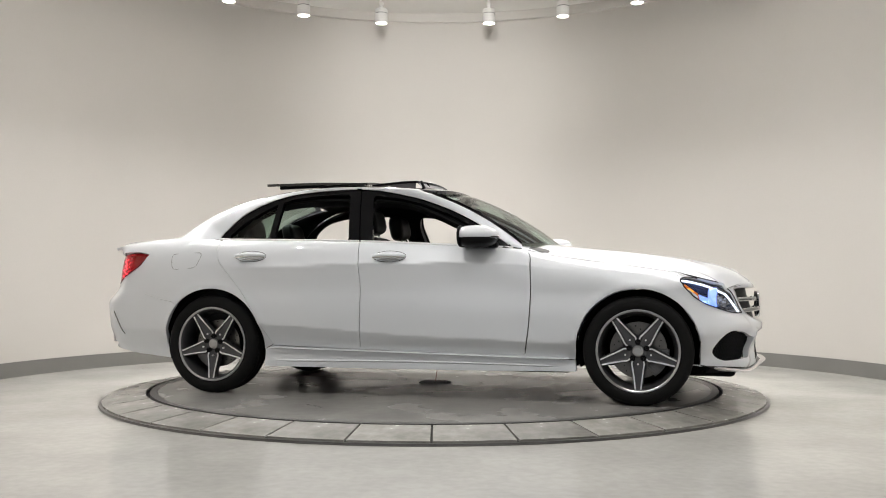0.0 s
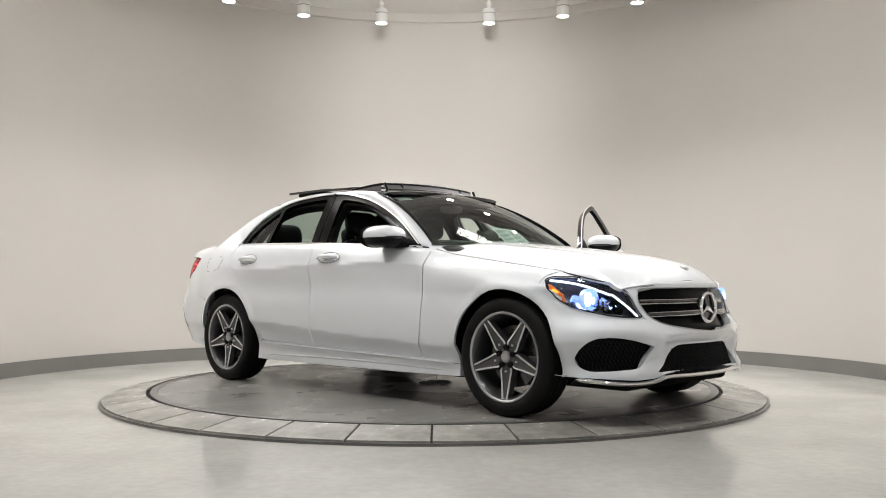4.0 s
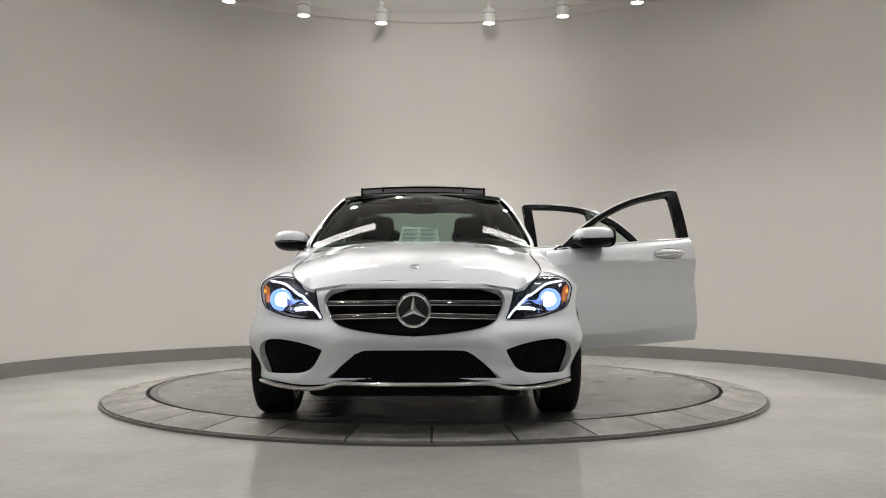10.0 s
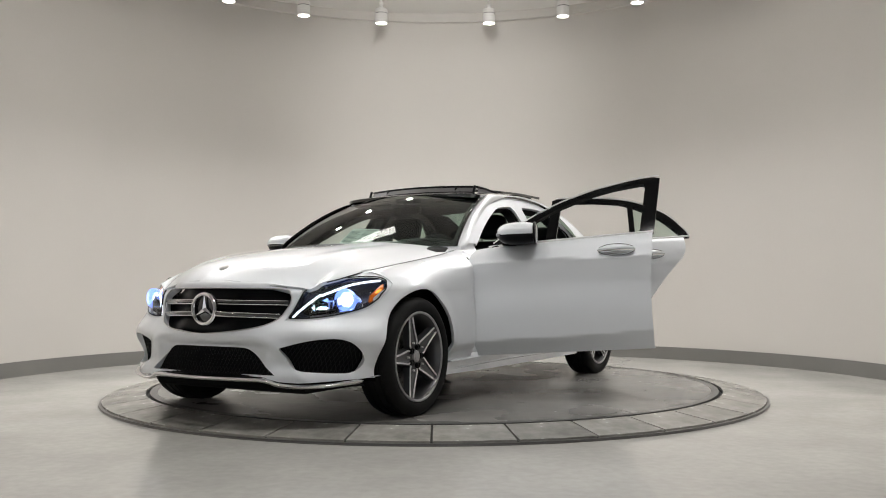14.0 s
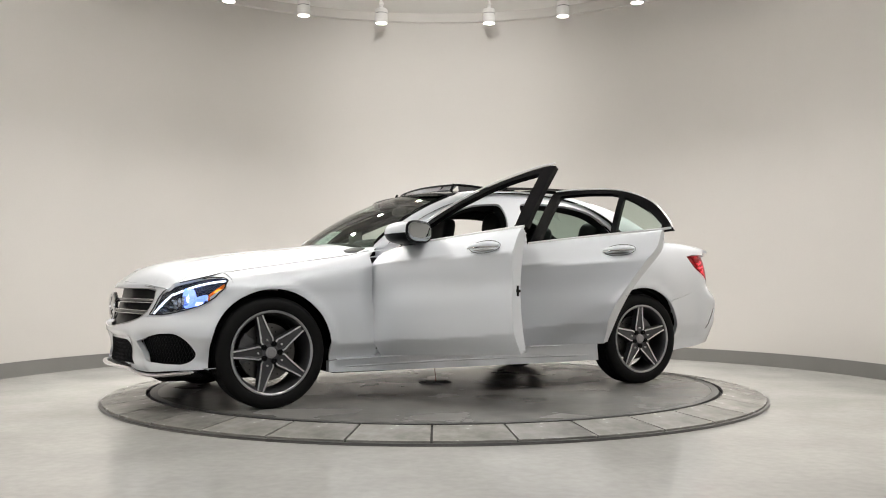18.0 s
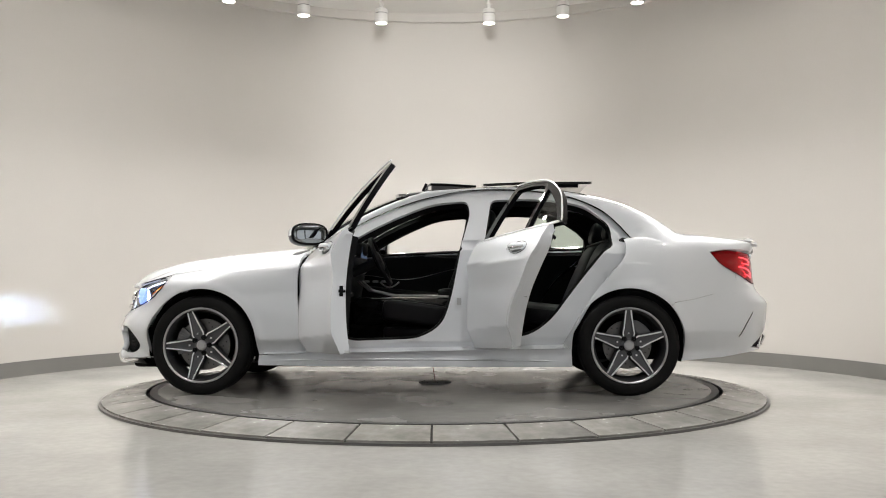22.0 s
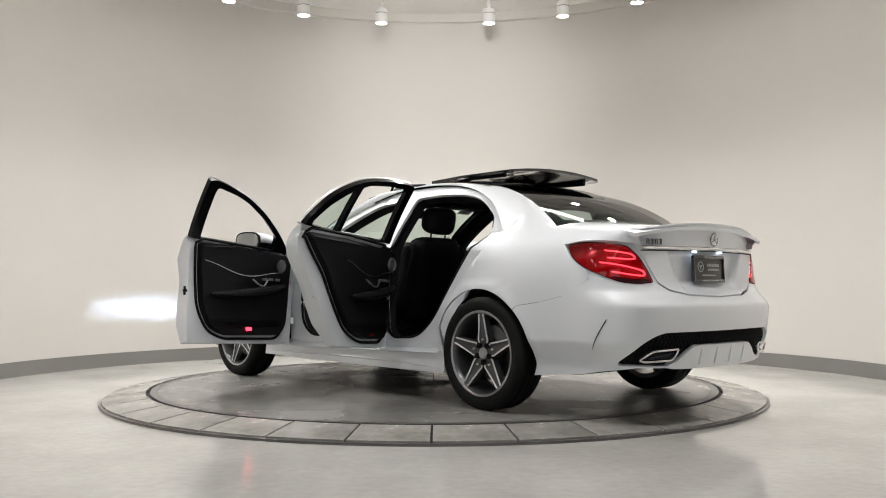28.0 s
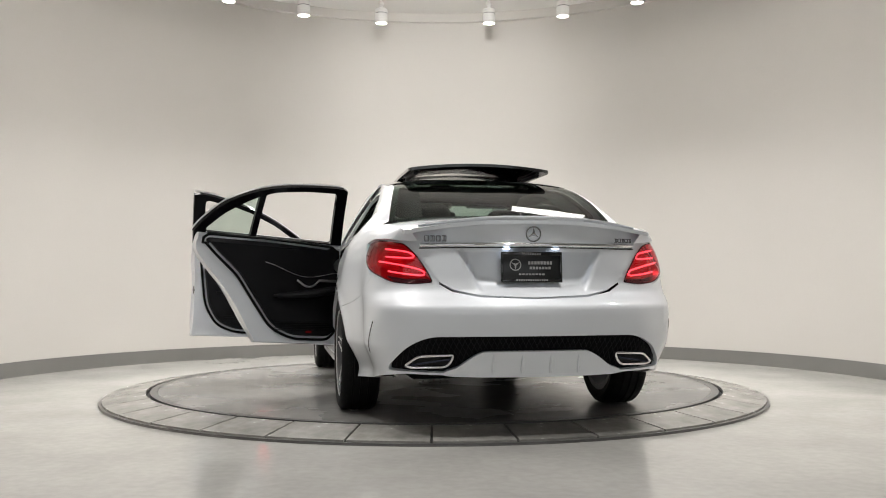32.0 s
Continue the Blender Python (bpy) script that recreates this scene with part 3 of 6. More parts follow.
def qx(x, z, front=True):
    """The way q at which the bumper passes x."""
    d = (float(XF(z)) - float(nose_lean(z)) - x) if front else (x - float(XR(z)))
    drop, arc = (DROP_F, ARC_F) if front else (DROP_R, ARC_R)
    return float(np.interp(d, drop, arc)) + max(0, d - drop[-1])


def green_map(x, z):
    """Sides of the cabin above the belt."""
    d = z - ZT(x)
    return x, YT(x) - 0.50 * d - 0.30 * d * np.abs(d) - 0.05 * np.maximum(0, -0.9 - x) ** 2, z


HOOD_Z = spl((0.6, 1.035), (0.85, 1.012), (1.04, 0.992), (1.46, 0.945), (1.80, 0.893), (1.95, 0.857), (2.03, 0.823), (2.10, 0.775), (2.14, 0.735), (2.17, 0.68))


NOSE = spl((0.0, 2.135), (0.2, 2.10), (0.32, 2.055), (0.43, 2.0), (0.51, 1.965), (0.57, 1.93), (0.7, 1.85))


def hood_map(x, y):
    a = np.abs(y)
    z, edge = hood_top(x, a), hood_top(NOSE(a), a)
    fall = np.maximum(edge - 0.754 + 0.16 * a ** 2, 0) * step01((0.60 - a) / 0.06)
    return x, y, z - fall * np.exp(-np.maximum(NOSE(a) - x, 0) / 0.085)


def hood_top(x, y):
    e, ze = YT(x), ZT(x)
    zc = HOOD_Z(x)
    k = np.abs(y) / e
    return zc - (zc - ze) * k ** 2.4 + 0.012 * np.exp(-((np.abs(y) - 0.42) / 0.08) ** 2) * np.clip((x - 0.8) / 0.5, 0, 1) * np.clip((2.1 - x) / 0.4, 0, 1)


DECK_Z = spl((-1.7, 1.135), (-1.85, 1.110), (-2.0, 1.094), (-2.2, 1.072), (-2.33, 1.060), (-2.44, 1.056))


def deck_map(x, y):
    e, ze, zc = YT(x), ZT(x), DECK_Z(x)
    return x, y, zc - (zc - ze) * (np.abs(y) / e) ** 2.6


ROOF_Z = spl((0.30, 1.335), (0.16, 1.388), (0.0, 1.413), (-0.25, 1.436), (-0.5, 1.444), (-0.8, 1.438), (-1.1, 1.405), (-1.3, 1.362), (-1.87, 1.10))
RAIL = 0.062


def rail_y(x):
    return green_map(x, ROOF_Z(x) - RAIL)[1]


def roof_map(x, p):
    """Roof skin; p from -1 to 1 runs from rail to rail."""
    a = np.abs(p) * math.pi / 2
    y = rail_y(x) * np.abs(np.sin(a)) ** 0.8 * np.sign(p)
    return x, y, ROOF_Z(x) - RAIL + RAIL * np.abs(np.cos(a)) ** 0.8


def screen_map(p, s):
    """Windscreen: p across, s from the base up to the header."""
    q = np.abs(p) ** 2.0
    xb, zb, yb = 0.87 - 0.17 * q, 0.985 - 0.005 * q, 0.735 * p
    xt, zt, yt = 0.185 - 0.165 * q, 1.380 - 0.030 * q, 0.570 * p
    bow = 0.034 * 4 * s * (1 - s)
    return xb + (xt - xb) * s + bow * 0.5, yb + (yt - yb) * s, zb + (zt - zb) * s + bow


def back_map(p, s):
    """Rear window: p across, s from the base up."""
    q = np.abs(p) ** 2.0
    xb, zb, yb = -1.90 + 0.12 * q, 1.098 - 0.012 * q, 0.655 * p
    xt, zt, yt = -1.125 - 0.10 * q, 1.402 - 0.050 * q, 0.545 * p
    bow = 0.035 * 4 * s * (1 - s)
    return xb + (xt - xb) * s - bow * 0.4, yb + (yt - yb) * s, zb + (zt - zb) * s + bow


def arch(cx, r, z0, n=24, a0=None, a1=None):
    """Points of a wheel arch from front to back, down to the height z0."""
    c = 0.335
    e = math.asin((z0 - c) / r)
    return [(cx + r * math.cos(a), c + r * math.sin(a)) for a in np.linspace(e if a0 is None else a0, math.pi - e if a1 is None else a1, n)]


R_ARCH = 0.372
FD_FRONT = curve([(0.735, 0.942), (0.762, 0.885), (0.770, 0.675), (0.752, 0.43), (0.722, 0.284)], 6)
FD_REAR = curve([(-0.362, 0.307), (-0.352, 0.53), (-0.354, 0.75), (-0.378, 1.016)], 6)
RD_REAR = curve([(-0.985, 0.326), (-1.031, 0.409), (-1.10, 0.535), (-1.19, 0.672), (-1.30, 0.80), (-1.385, 0.90), (-1.408, 0.965), (-1.402, 1.043)], 6)
DLO_TOP = curve([(0.635, 0.967), (0.444, 1.105), (0.217, 1.224), (0.0, 1.306), (-0.15, 1.344), (-0.33, 1.380), (-0.53, 1.392), (-0.75, 1.384), (-0.95, 1.362), (-1.12, 1.315), (-1.285, 1.232), (-1.40, 1.12), (-1.452, 1.047)], 5)


def belt_pts(x0, x1, n=10):
    return [(x, float(ZT(x))) for x in np.linspace(x0, x1, n)]


FRONT_DOOR = np.array([(p[0], p[1]) for p in FD_FRONT] + [(p[0], p[1]) for p in FD_REAR] + belt_pts(-0.372, 0.72, 14)[1:])
REAR_DOOR = np.array([(p[0], p[1]) for p in FD_REAR[::-1]] + [(p[0], p[1]) for p in RD_REAR] + belt_pts(-1.39, -0.385, 12)[:-1])


def on_side(poly):
    return np.array([sd(*p) for p in poly])


# fenders
for side in (1, -1):
    f_out = [sd(p[0] + 0.0045, p[1]) for p in FD_FRONT] + sds((1.04, 0.268)) \
        + [sd(*p) for p in arch(AX, R_ARCH, 0.268)][::-1][1:-6] + sds((1.735, 0.60), (1.722, 0.655), (1.685, 0.70), (1.648, 0.738)) + [(1.652, 0.88), (1.665, 0.998)] \
        + [(x, 0.998) for x in np.linspace(1.6, 0.82, 12)]
    patch("front_fender", f_out, side_map, PAINT, car, 0.02, side=side, depth=0.02)
    q_arch = [p for p in arch(-AX, R_ARCH, 0.30, 40) if p[0] > -1.70]
    q_out = [sd(*p) for p in RD_REAR[1:-4]] + [(-1.412, 0.955), (-1.44, 0.998), (-1.50, 0.997), (-1.58, 0.965), (-1.68, 0.92), (-1.75, 0.888)] + [(x, 0.885) for x in np.linspace(-1.80, -2.26, 9)] \
        + sds((-2.20, 0.966), (-2.08, 0.968), (-1.975, 0.950), (-2.04, 0.862), (-2.13, 0.80), (-2.15, 0.765), (-2.0, 0.672), (-1.85, 0.635), (-1.72, 0.615)) \
        + [sd(*p) for p in q_arch[::-1]]
    patch("quarter_panel", q_out, side_map, PAINT, car, 0.024, side=side, depth=0.02)
    sill = [(1.04, 0.264), (0.3, 0.285), (-0.4, 0.302), (-1.0, 0.322), (-1.045, 0.30), (-1.05, 0.186), (-0.5, 0.184), (0.5, 0.188), (1.045, 0.195)]
    patch("rocker_panel", dense(sill, 0.05), lambda x, z: side_map(x, z), PAINT, car, 0.03, side=side, depth=0.05)

# hood, roof, deck, glass
hood_out = [(x, float(YT(x)) - 0.006) for x in np.linspace(0.72, 1.93, 24)] + [(1.965, 0.51), (2.0, 0.43), (2.055, 0.32), (2.10, 0.20), (2.135, 0.0)]
hood_out = hood_out + [(x, -y) for x, y in hood_out[::-1][1:]]
patch("hood", hood_out, hood_map, PAINT, car, 0.035, depth=0.02)
ws = dense([(-1, 0), (1, 0), (1, 1), (-1, 1)], 0.1)
patch("windscreen", ws, screen_map, GLASS, car, 0.06, depth=0.0)
patch("rear_window", ws, back_map, DARK_GLASS, car, 0.06, depth=0.0)
roof_out = [(x, 0.80) for x in np.linspace(0.075, -1.19, 16)] + [(-1.15, 0.45), (-1.12, 0.0)]
roof_out = roof_out + [(x, -p) for x, p in roof_out[::-1][1:]] + [(0.13, -0.6), (0.165, -0.35), (0.18, 0), (0.165, 0.35), (0.13, 0.6)]
patch("roof_glass", roof_out, roof_map, GLOSS_BLACK, car, 0.05, depth=0.02, label="black panoramic glass roof")
deck_out = [(x, float(YT(x)) - 0.01) for x in np.linspace(-1.84, -2.34, 10)] + [(-2.375, 0.5), (-2.40, 0.25), (-2.405, 0.0)]
deck_out = deck_out + [(x, -y) for x, y in deck_out[::-1][1:]]
deck = patch("trunk_top", deck_out, deck_map, PAINT, car, 0.035, depth=0.02)


def ruled(name, rows, material, parent, label="", side=1, smooth=True):
    """A sheet through several curves of equally many points."""
    n = len(rows[0])
    V = np.concatenate([np.array(r, float) for r in rows])
    F = [(i * n + j, i * n + j + 1, (i + 1) * n + j + 1, (i + 1) * n + j) for i in range(len(rows) - 1) for j in range(n - 1)]
    if side < 0:
        V = V * [1, -1, 1]
        F = [f[::-1] for f in F]
    return mesh_object(name, V, F, material, parent, label, smooth=smooth)


def bar(name, pts, r, material, parent, label="", side=1, flat=1.0, n=8):
    bm = bmesh.new()
    tube(bm, [(p[0], p[1] * side, p[2]) for p in pts], r, n=n, flat=flat)
    return part(name, bm, material, parent, label, angle=50)


def on(fmap, pts, lift=0.0):
    """Places of 2D points on a surface."""
    p = np.array(pts, float)
    P = np.stack(fmap(p[:, 0], p[:, 1]), 1)
    if lift:
        e = 0.002
        du = np.stack(fmap(p[:, 0] + e, p[:, 1]), 1) - np.stack(fmap(p[:, 0] - e, p[:, 1]), 1)
        dv = np.stack(fmap(p[:, 0], p[:, 1] + e), 1) - np.stack(fmap(p[:, 0], p[:, 1] - e), 1)
        N = np.cross(du, dv)
        N /= np.linalg.norm(N, axis=1)[:, None]
        o = np.sign(np.mean(np.sum(N * (P - np.array([-0.1, 0, 0.55])), axis=1))) or 1
        P = P + N * lift * o
    return P


def mirror_poly(half):
    """A closed outline from its half with positive q."""
    h = [tuple(p) for p in half]
    return h + [(-a, b) for a, b in h[::-1] if abs(a) > 1e-6]


def FQ(y, z):
    return (qf(y, z), z)


def RQ(y, z):
    return (qf(y, z, False), z)


# ---- front end ----
HL = round_poly([(0.49, 0.554), (0.53, 0.62), (0.553, 0.705), (0.62, 0.737), (0.70, 0.762), (0.775, 0.776), (0.865, 0.773), (0.945, 0.752), (0.982, 0.712), (0.982, 0.668), (0.92, 0.618),
                 (0.825, 0.589), (0.70, 0.564), (0.60, 0.554)], [0.012, 0.05, 0.015, 0.05, 0.05, 0.05, 0.05, 0.05, 0.05, 0.05, 0.05, 0.06, 0.06, 0.06], 5)
hl_low = [(0.998, 0.708), (0.992, 0.660), (0.925, 0.607), (0.825, 0.578), (0.70, 0.553), (0.60, 0.543), (0.474, 0.543), (0.515, 0.62), (0.538, 0.706), (0.505, 0.738), FQ(0.35, 0.743), FQ(0.15, 0.750), (0, 0.752)]
f_arch = [p for p in arch(AX, R_ARCH, 0.205, 40) if 0.240 < p[1] < 0.60 and p[0] > AX]
low_edge = [(0, 0.254), FQ(0.38, 0.250), FQ(0.46, 0.228), FQ(0.56, 0.222), FQ(0.76, 0.238), FQ(0.86, 0.255), (qx(1.82, 0.25), 0.250)]
bumper_half = low_edge + [(qx(x, z), z) for x, z in f_arch] + [(qx(1.725, 0.62), 0.62)] + hl_low
GRILLE = mirror_poly(curve([FQ(0, 0.714), FQ(0.25, 0.713), FQ(0.43, 0.707), FQ(0.478, 0.682), FQ(0.488, 0.642), FQ(0.472, 0.604), FQ(0.42, 0.541), FQ(0.33, 0.506), FQ(0.15, 0.481), FQ(0, 0.470)], 5))
INTAKE = round_poly([(0.476, 0.401), (0.564, 0.429), (0.676, 0.448), (0.78, 0.452), (0.845, 0.436), (0.912, 0.390), (0.953, 0.335), (0.935, 0.290), (0.885, 0.272), (0.75, 0.274), (0.628, 0.283), (0.565, 0.303), (0.52, 0.348)],
                    [0.012] + [0.05] * 12, 4)
LOWER = mirror_poly(curve([FQ(0, 0.402), FQ(0.20, 0.401), FQ(0.27, 0.393), FQ(0.33, 0.353), FQ(0.385, 0.305), FQ(0.435, 0.266), FQ(0.40, 0.262), FQ(0, 0.262)], 4))
ends = lambda p: [(-a, b) for a, b in p]


def front_skin(q, z):
    """The bumper's surface, drawn in round the air intakes."""
    x, y, zz = front_map(q, z)
    a = np.abs(y)
    dip = 0.030 * np.exp(-((a - 0.64) / 0.19) ** 4 - ((zz - 0.37) / 0.085) ** 4)
    ridge = 0.016 * np.exp(-((a - (0.52 - 0.9 * (zz - 0.33))) / 0.045) ** 2) * np.clip((0.46 - zz) / 0.06, 0, 1)
    chin = 0.012 * np.exp(-((zz - 0.44) / 0.03) ** 2) * np.exp(-(a / 0.45) ** 4)
    under = 0.035 * step01((0.452 - zz) / 0.045) * step01((0.42 - a) / 0.12)
    return x - dip + ridge + chin - under, y, zz


patch("front_bumper", mirror_poly(bumper_half), front_skin, PAINT, car, 0.026, holes=[GRILLE, LOWER, INTAKE, ends(INTAKE)], depth=0.035, label="white bumper with dark air intakes")


def grow(poly, d):
    p = np.array(poly, float)
    c = np.roll(p, -1, 0) - np.roll(p, 1, 0)
    n = np.stack([c[:, 1], -c[:, 0]], 1) / (np.linalg.norm(c, axis=1)[:, None] + 1e-9)
    s = np.sign(np.sum(p[:, 0] * np.roll(p[:, 1], -1) - np.roll(p[:, 0], -1) * p[:, 1]))
    return p + n * d * s


MESH = mat("black_honeycomb_mesh", (0.004, 0.004, 0.005), 0.5, spec=0.08, bump=0.8, bump_scale=160)
patch("lower_intake", grow(LOWER, 0.012), front_map, MESH, car, 0.05, depth=0.0, lift=-0.034, label="black mesh air intake")
for sg in (1, -1):
    patch("side_intake", grow(INTAKE, 0.012), front_map, MESH, car, 0.04, depth=0.0, lift=-0.052, side=sg, label="black honeycomb air intake")
WEAVE = mat("intake_netting", (0.012, 0.012, 0.013), 0.5, spec=0.15)


def netting(parent_name, poly, fmap, lift, sides, pitch=0.026):
    """Crossed thin bars over an opening, as one mesh a side."""
    poly = np.array(poly)
    lo, hi = poly.min(0), poly.max(0)
    for sg in sides:
        bm = bmesh.new()
        for slope in (1, -1):
            for c in np.arange(lo[0] - 0.3, hi[0] + 0.3, pitch):
                zz = np.linspace(lo[1], hi[1], 40)
                line = np.stack([c + slope * 0.6 * (zz - lo[1]), zz], 1)
                ok = inside(line, poly)
                if ok.sum() > 2:
                    P = on(fmap, line[ok][::3] if ok.sum() > 8 else line[ok], lift)
                    tube(bm, [(p[0], p[1] * sg, p[2]) for p in P], 0.0016, n=4, cap=False)
        part(parent_name, bm, WEAVE, car, "dark grey intake netting", smooth=False)


netting("intake_netting", INTAKE, front_map, -0.045, (1, -1))
netting("intake_netting", LOWER, front_map, -0.030, (1,))
grille = patch("radiator_grille", grow(GRILLE, 0.012), front_map, BLACK, car, 0.05, depth=0.0, lift=-0.055, label="black radiator grille with two chrome louvres")
for k, (z0, z1) in enumerate(((0.640, 0.646), (0.572, 0.583))):
    for sg in (1, -1):
        pts = [FQ(y, z1 + (z0 - z1) * t) for t, y in zip(np.linspace(0, 1, 8), np.linspace(0.08, 0.475 - 0.035 * k, 8))]
        P = on(front_map, pts, -0.018)
        bar("louvre", P, 0.0125, GLOSS_BLACK, grille, "black louvre", sg, flat=1.6)
        bar("louvre_edge", P + [0.014, 0, 0.010], 0.0022, CHROME, grille, "chrome louvre edge", sg)
        bar("louvre_edge", P + [0.014, 0, -0.011], 0.0034, CHROME, grille, "chrome louvre edge", sg)
# thin frame round the grille
gl = on(front_map, GRILLE, 0.001)
bar("grille_frame", list(gl) + [gl[0]], 0.0032, SATIN, grille, "satin silver grille surround")
# emblem: plain ring with three tapering arms
EMB = pose(2.176, 0, 0.602, 0, 90, 0)
bm = bmesh.new()
lathe(bm, [(0.080 + 0.010 * math.cos(a), 0.010 * math.sin(a)) for a in np.linspace(0, 2 * math.pi, 9)[:-1]], n=56, m=EMB, closed=True)
part("emblem_ring", bm, CHROME, grille, "chrome ring")


def three_arms(m, r, w, h):
    bm = bmesh.new()
    c = bm.verts.new(m @ Vector((0, 0, h)))
    b = bm.verts.new(m @ Vector((0, 0, -h)))
    rim = []
    for i in range(3):
        a = math.pi + i * 2 * math.pi / 3
        rim.append(bm.verts.new(m @ Vector((r * math.cos(a), r * math.sin(a), 0))))
        a += math.pi / 3
        rim.append(bm.verts.new(m @ Vector((w * math.cos(a), w * math.sin(a), 0))))
    for i in range(6):
        bm.faces.new((c, rim[i], rim[(i + 1) % 6]))
        bm.faces.new((b, rim[(i + 1) % 6], rim[i]))
    return bm


part("emblem_arms", three_arms(EMB, 0.078, 0.016, 0.012), CHROME, grille, "three chrome arms", smooth=False)
bm = bmesh.new()
lathe(bm, [(0.0005, -0.012), (0.086, -0.012), (0.086, -0.02)], n=40, m=EMB)
part("emblem_backing", bm, GLOSS_BLACK, grille)
# chrome lip under the bumper, with the black chin below it
lip = [FQ(0, 0.240), FQ(0.2, 0.240), FQ(0.38, 0.238), FQ(0.46, 0.216), FQ(0.56, 0.208), FQ(0.68, 0.214), FQ(0.76, 0.224), FQ(0.815, 0.232)]
lip = [tuple(p) for p in curve(lip, 5)]
lip_all = [(-a, b) for a, b in lip[::-1]][:-1] + lip
P = on(front_map, lip_all, 0.008)
bar("chrome_lip", P, [0.002, 0.008] + [0.012] * (len(P) - 4) + [0.008, 0.002], CHROME, car, "polished chrome lip under the bumper", flat=1.5)
chin = mirror_poly([(a, b - 0.008) for a, b in lip] + [(qx(1.82, 0.19), 0.188), FQ(0.7, 0.180), FQ(0.35, 0.196), FQ(0, 0.20)])
patch("chin_spoiler", chin, front_map, BLACK, car, 0.05, depth=0.03, lift=-0.03)

# headlights
GLOW_HEAD = mat("headlamp_beam", (1, 1, 1), 0.3, emit=(0.68, 0.83, 1.0), glow=4.5)
GLOW_BEAM = mat("headlamp_source", (1, 1, 1), 0.3, emit=(0.55, 0.74, 1.0), glow=19000.0)
GLOW_DRL = mat("daytime_light_strip", (1, 1, 1), 0.3, emit=(0.78, 0.86, 1.0), glow=2.0)
HOUSING = mat("headlamp_housing", (0.06, 0.065, 0.095), 0.22, 0.6)
REFLECT = mat("headlamp_reflector", (0.45, 0.47, 0.52), 0.10, 1.0)
# the beam's scattered blue light is given to the reflector as its own glow
LIT = mat("headlamp_self_lit_reflector", (0.30, 0.34, 0.5), 0.2, 0.8, emit=(0.22, 0.36, 1.0), glow=1.5)
for sg in (1, -1):
    lamp = patch("headlight", HL, front_map, LENS, car, 0.03, depth=0.0, lift=0.002, side=sg, label="clear headlight with blue-white beam and amber side marker")
    lamp.visible_shadow = False
    patch('lamp_surround', grow(HL, 0.04), front_map, PAINT, car, 0.03, holes=[HL], depth=0.0, lift=-0.006, side=sg)
    exit_hole = [(qf(0.635, 0.605) + 0.110 * math.cos(a), 0.603 + 0.034 * math.sin(a)) for a in np.linspace(0, 2 * math.pi, 17)[:-1]]
    patch("housing", grow(HL, 0.006), front_map, HOUSING, lamp, 0.03, holes=[exit_hole], depth=-0.07, lift=-0.085, side=sg)
    bowl = round_poly([(0.59, 0.598), (0.72, 0.594), (0.85, 0.620), (0.88, 0.69), (0.82, 0.735), (0.72, 0.700), (0.63, 0.655)], 0.02)
    patch("reflector_bowl", bowl, front_map, LIT, lamp, 0.02, holes=[exit_hole], depth=0.01, lift=-0.076, side=sg, label="reflector with beam light put in as blue glow")
    blade = round_poly([(0.60, 0.572), (0.72, 0.582), (0.82, 0.602), (0.80, 0.592), (0.70, 0.570), (0.61, 0.563)], 0.004)
    patch("chrome_blade", blade, front_map, REFLECT, lamp, 0.02, depth=0.01, lift=-0.016, side=sg, label="chrome blade")
    seam = on(front_map, HL, 0.001)
    bar("lens_seal", list(seam) + [seam[0]], 0.0035, SEAL, lamp, side=sg, n=6)
    drl = curve([(0.892, 0.764), (0.82, 0.752), (0.728, 0.718), (0.656, 0.684), (0.600, 0.642), (0.546, 0.598), (0.507, 0.564)], 6)
    bar("light_strip", on(front_map, drl, -0.014), [0.002] + [0.006] * (len(drl) - 2) + [0.004], GLOW_DRL, lamp, "glowing curved light strip", sg)
    patch("upper_shroud", round_poly([(0.88, 0.769), (0.80, 0.757), (0.70, 0.718), (0.62, 0.680), (0.56, 0.63), (0.56, 0.70), (0.62, 0.731), (0.70, 0.756), (0.78, 0.770)], 0.01), front_map, HOUSING, lamp, 0.03, depth=0.01, lift=-0.02, side=sg)
    marker = round_poly([(0.942, 0.742), (0.972, 0.708), (0.972, 0.674), (0.935, 0.638), (0.926, 0.646), (0.926, 0.702), (0.934, 0.738)], 0.010)
    patch("side_marker", marker, front_map, AMBER, lamp, 0.02, depth=0.02, lift=-0.012, side=sg, label="amber side marker")
    spot_poly = [(0.950 + 0.013 * math.cos(a), 0.700 + 0.012 * math.sin(a)) for a in np.linspace(0, 2 * math.pi, 13)[:-1]]
    patch("marker_bulb", spot_poly, front_map, AMBER_BULB, lamp, 0.02, depth=0.006, lift=-0.009, side=sg, label="small lit amber bulb")
    for (py, pz, r, px, lit) in ((0.712, 0.652, 0.040, 1.872, True), (0.60, 0.605, 0.028, 1.930, False)):
        m = pose(px, py * sg, pz, 0, 90, 5 * sg)
        bm = bmesh.new()
        lathe(bm, [(r * 1.45, 0.014), (r * 1.47, 0.0), (r * 1.30, -0.03), (r * 1.05, -0.036), (r * 1.02, -0.012)], n=28, m=m)
        part("projector_ring", bm, LIT if lit else REFLECT, lamp)
        bm = bmesh.new()
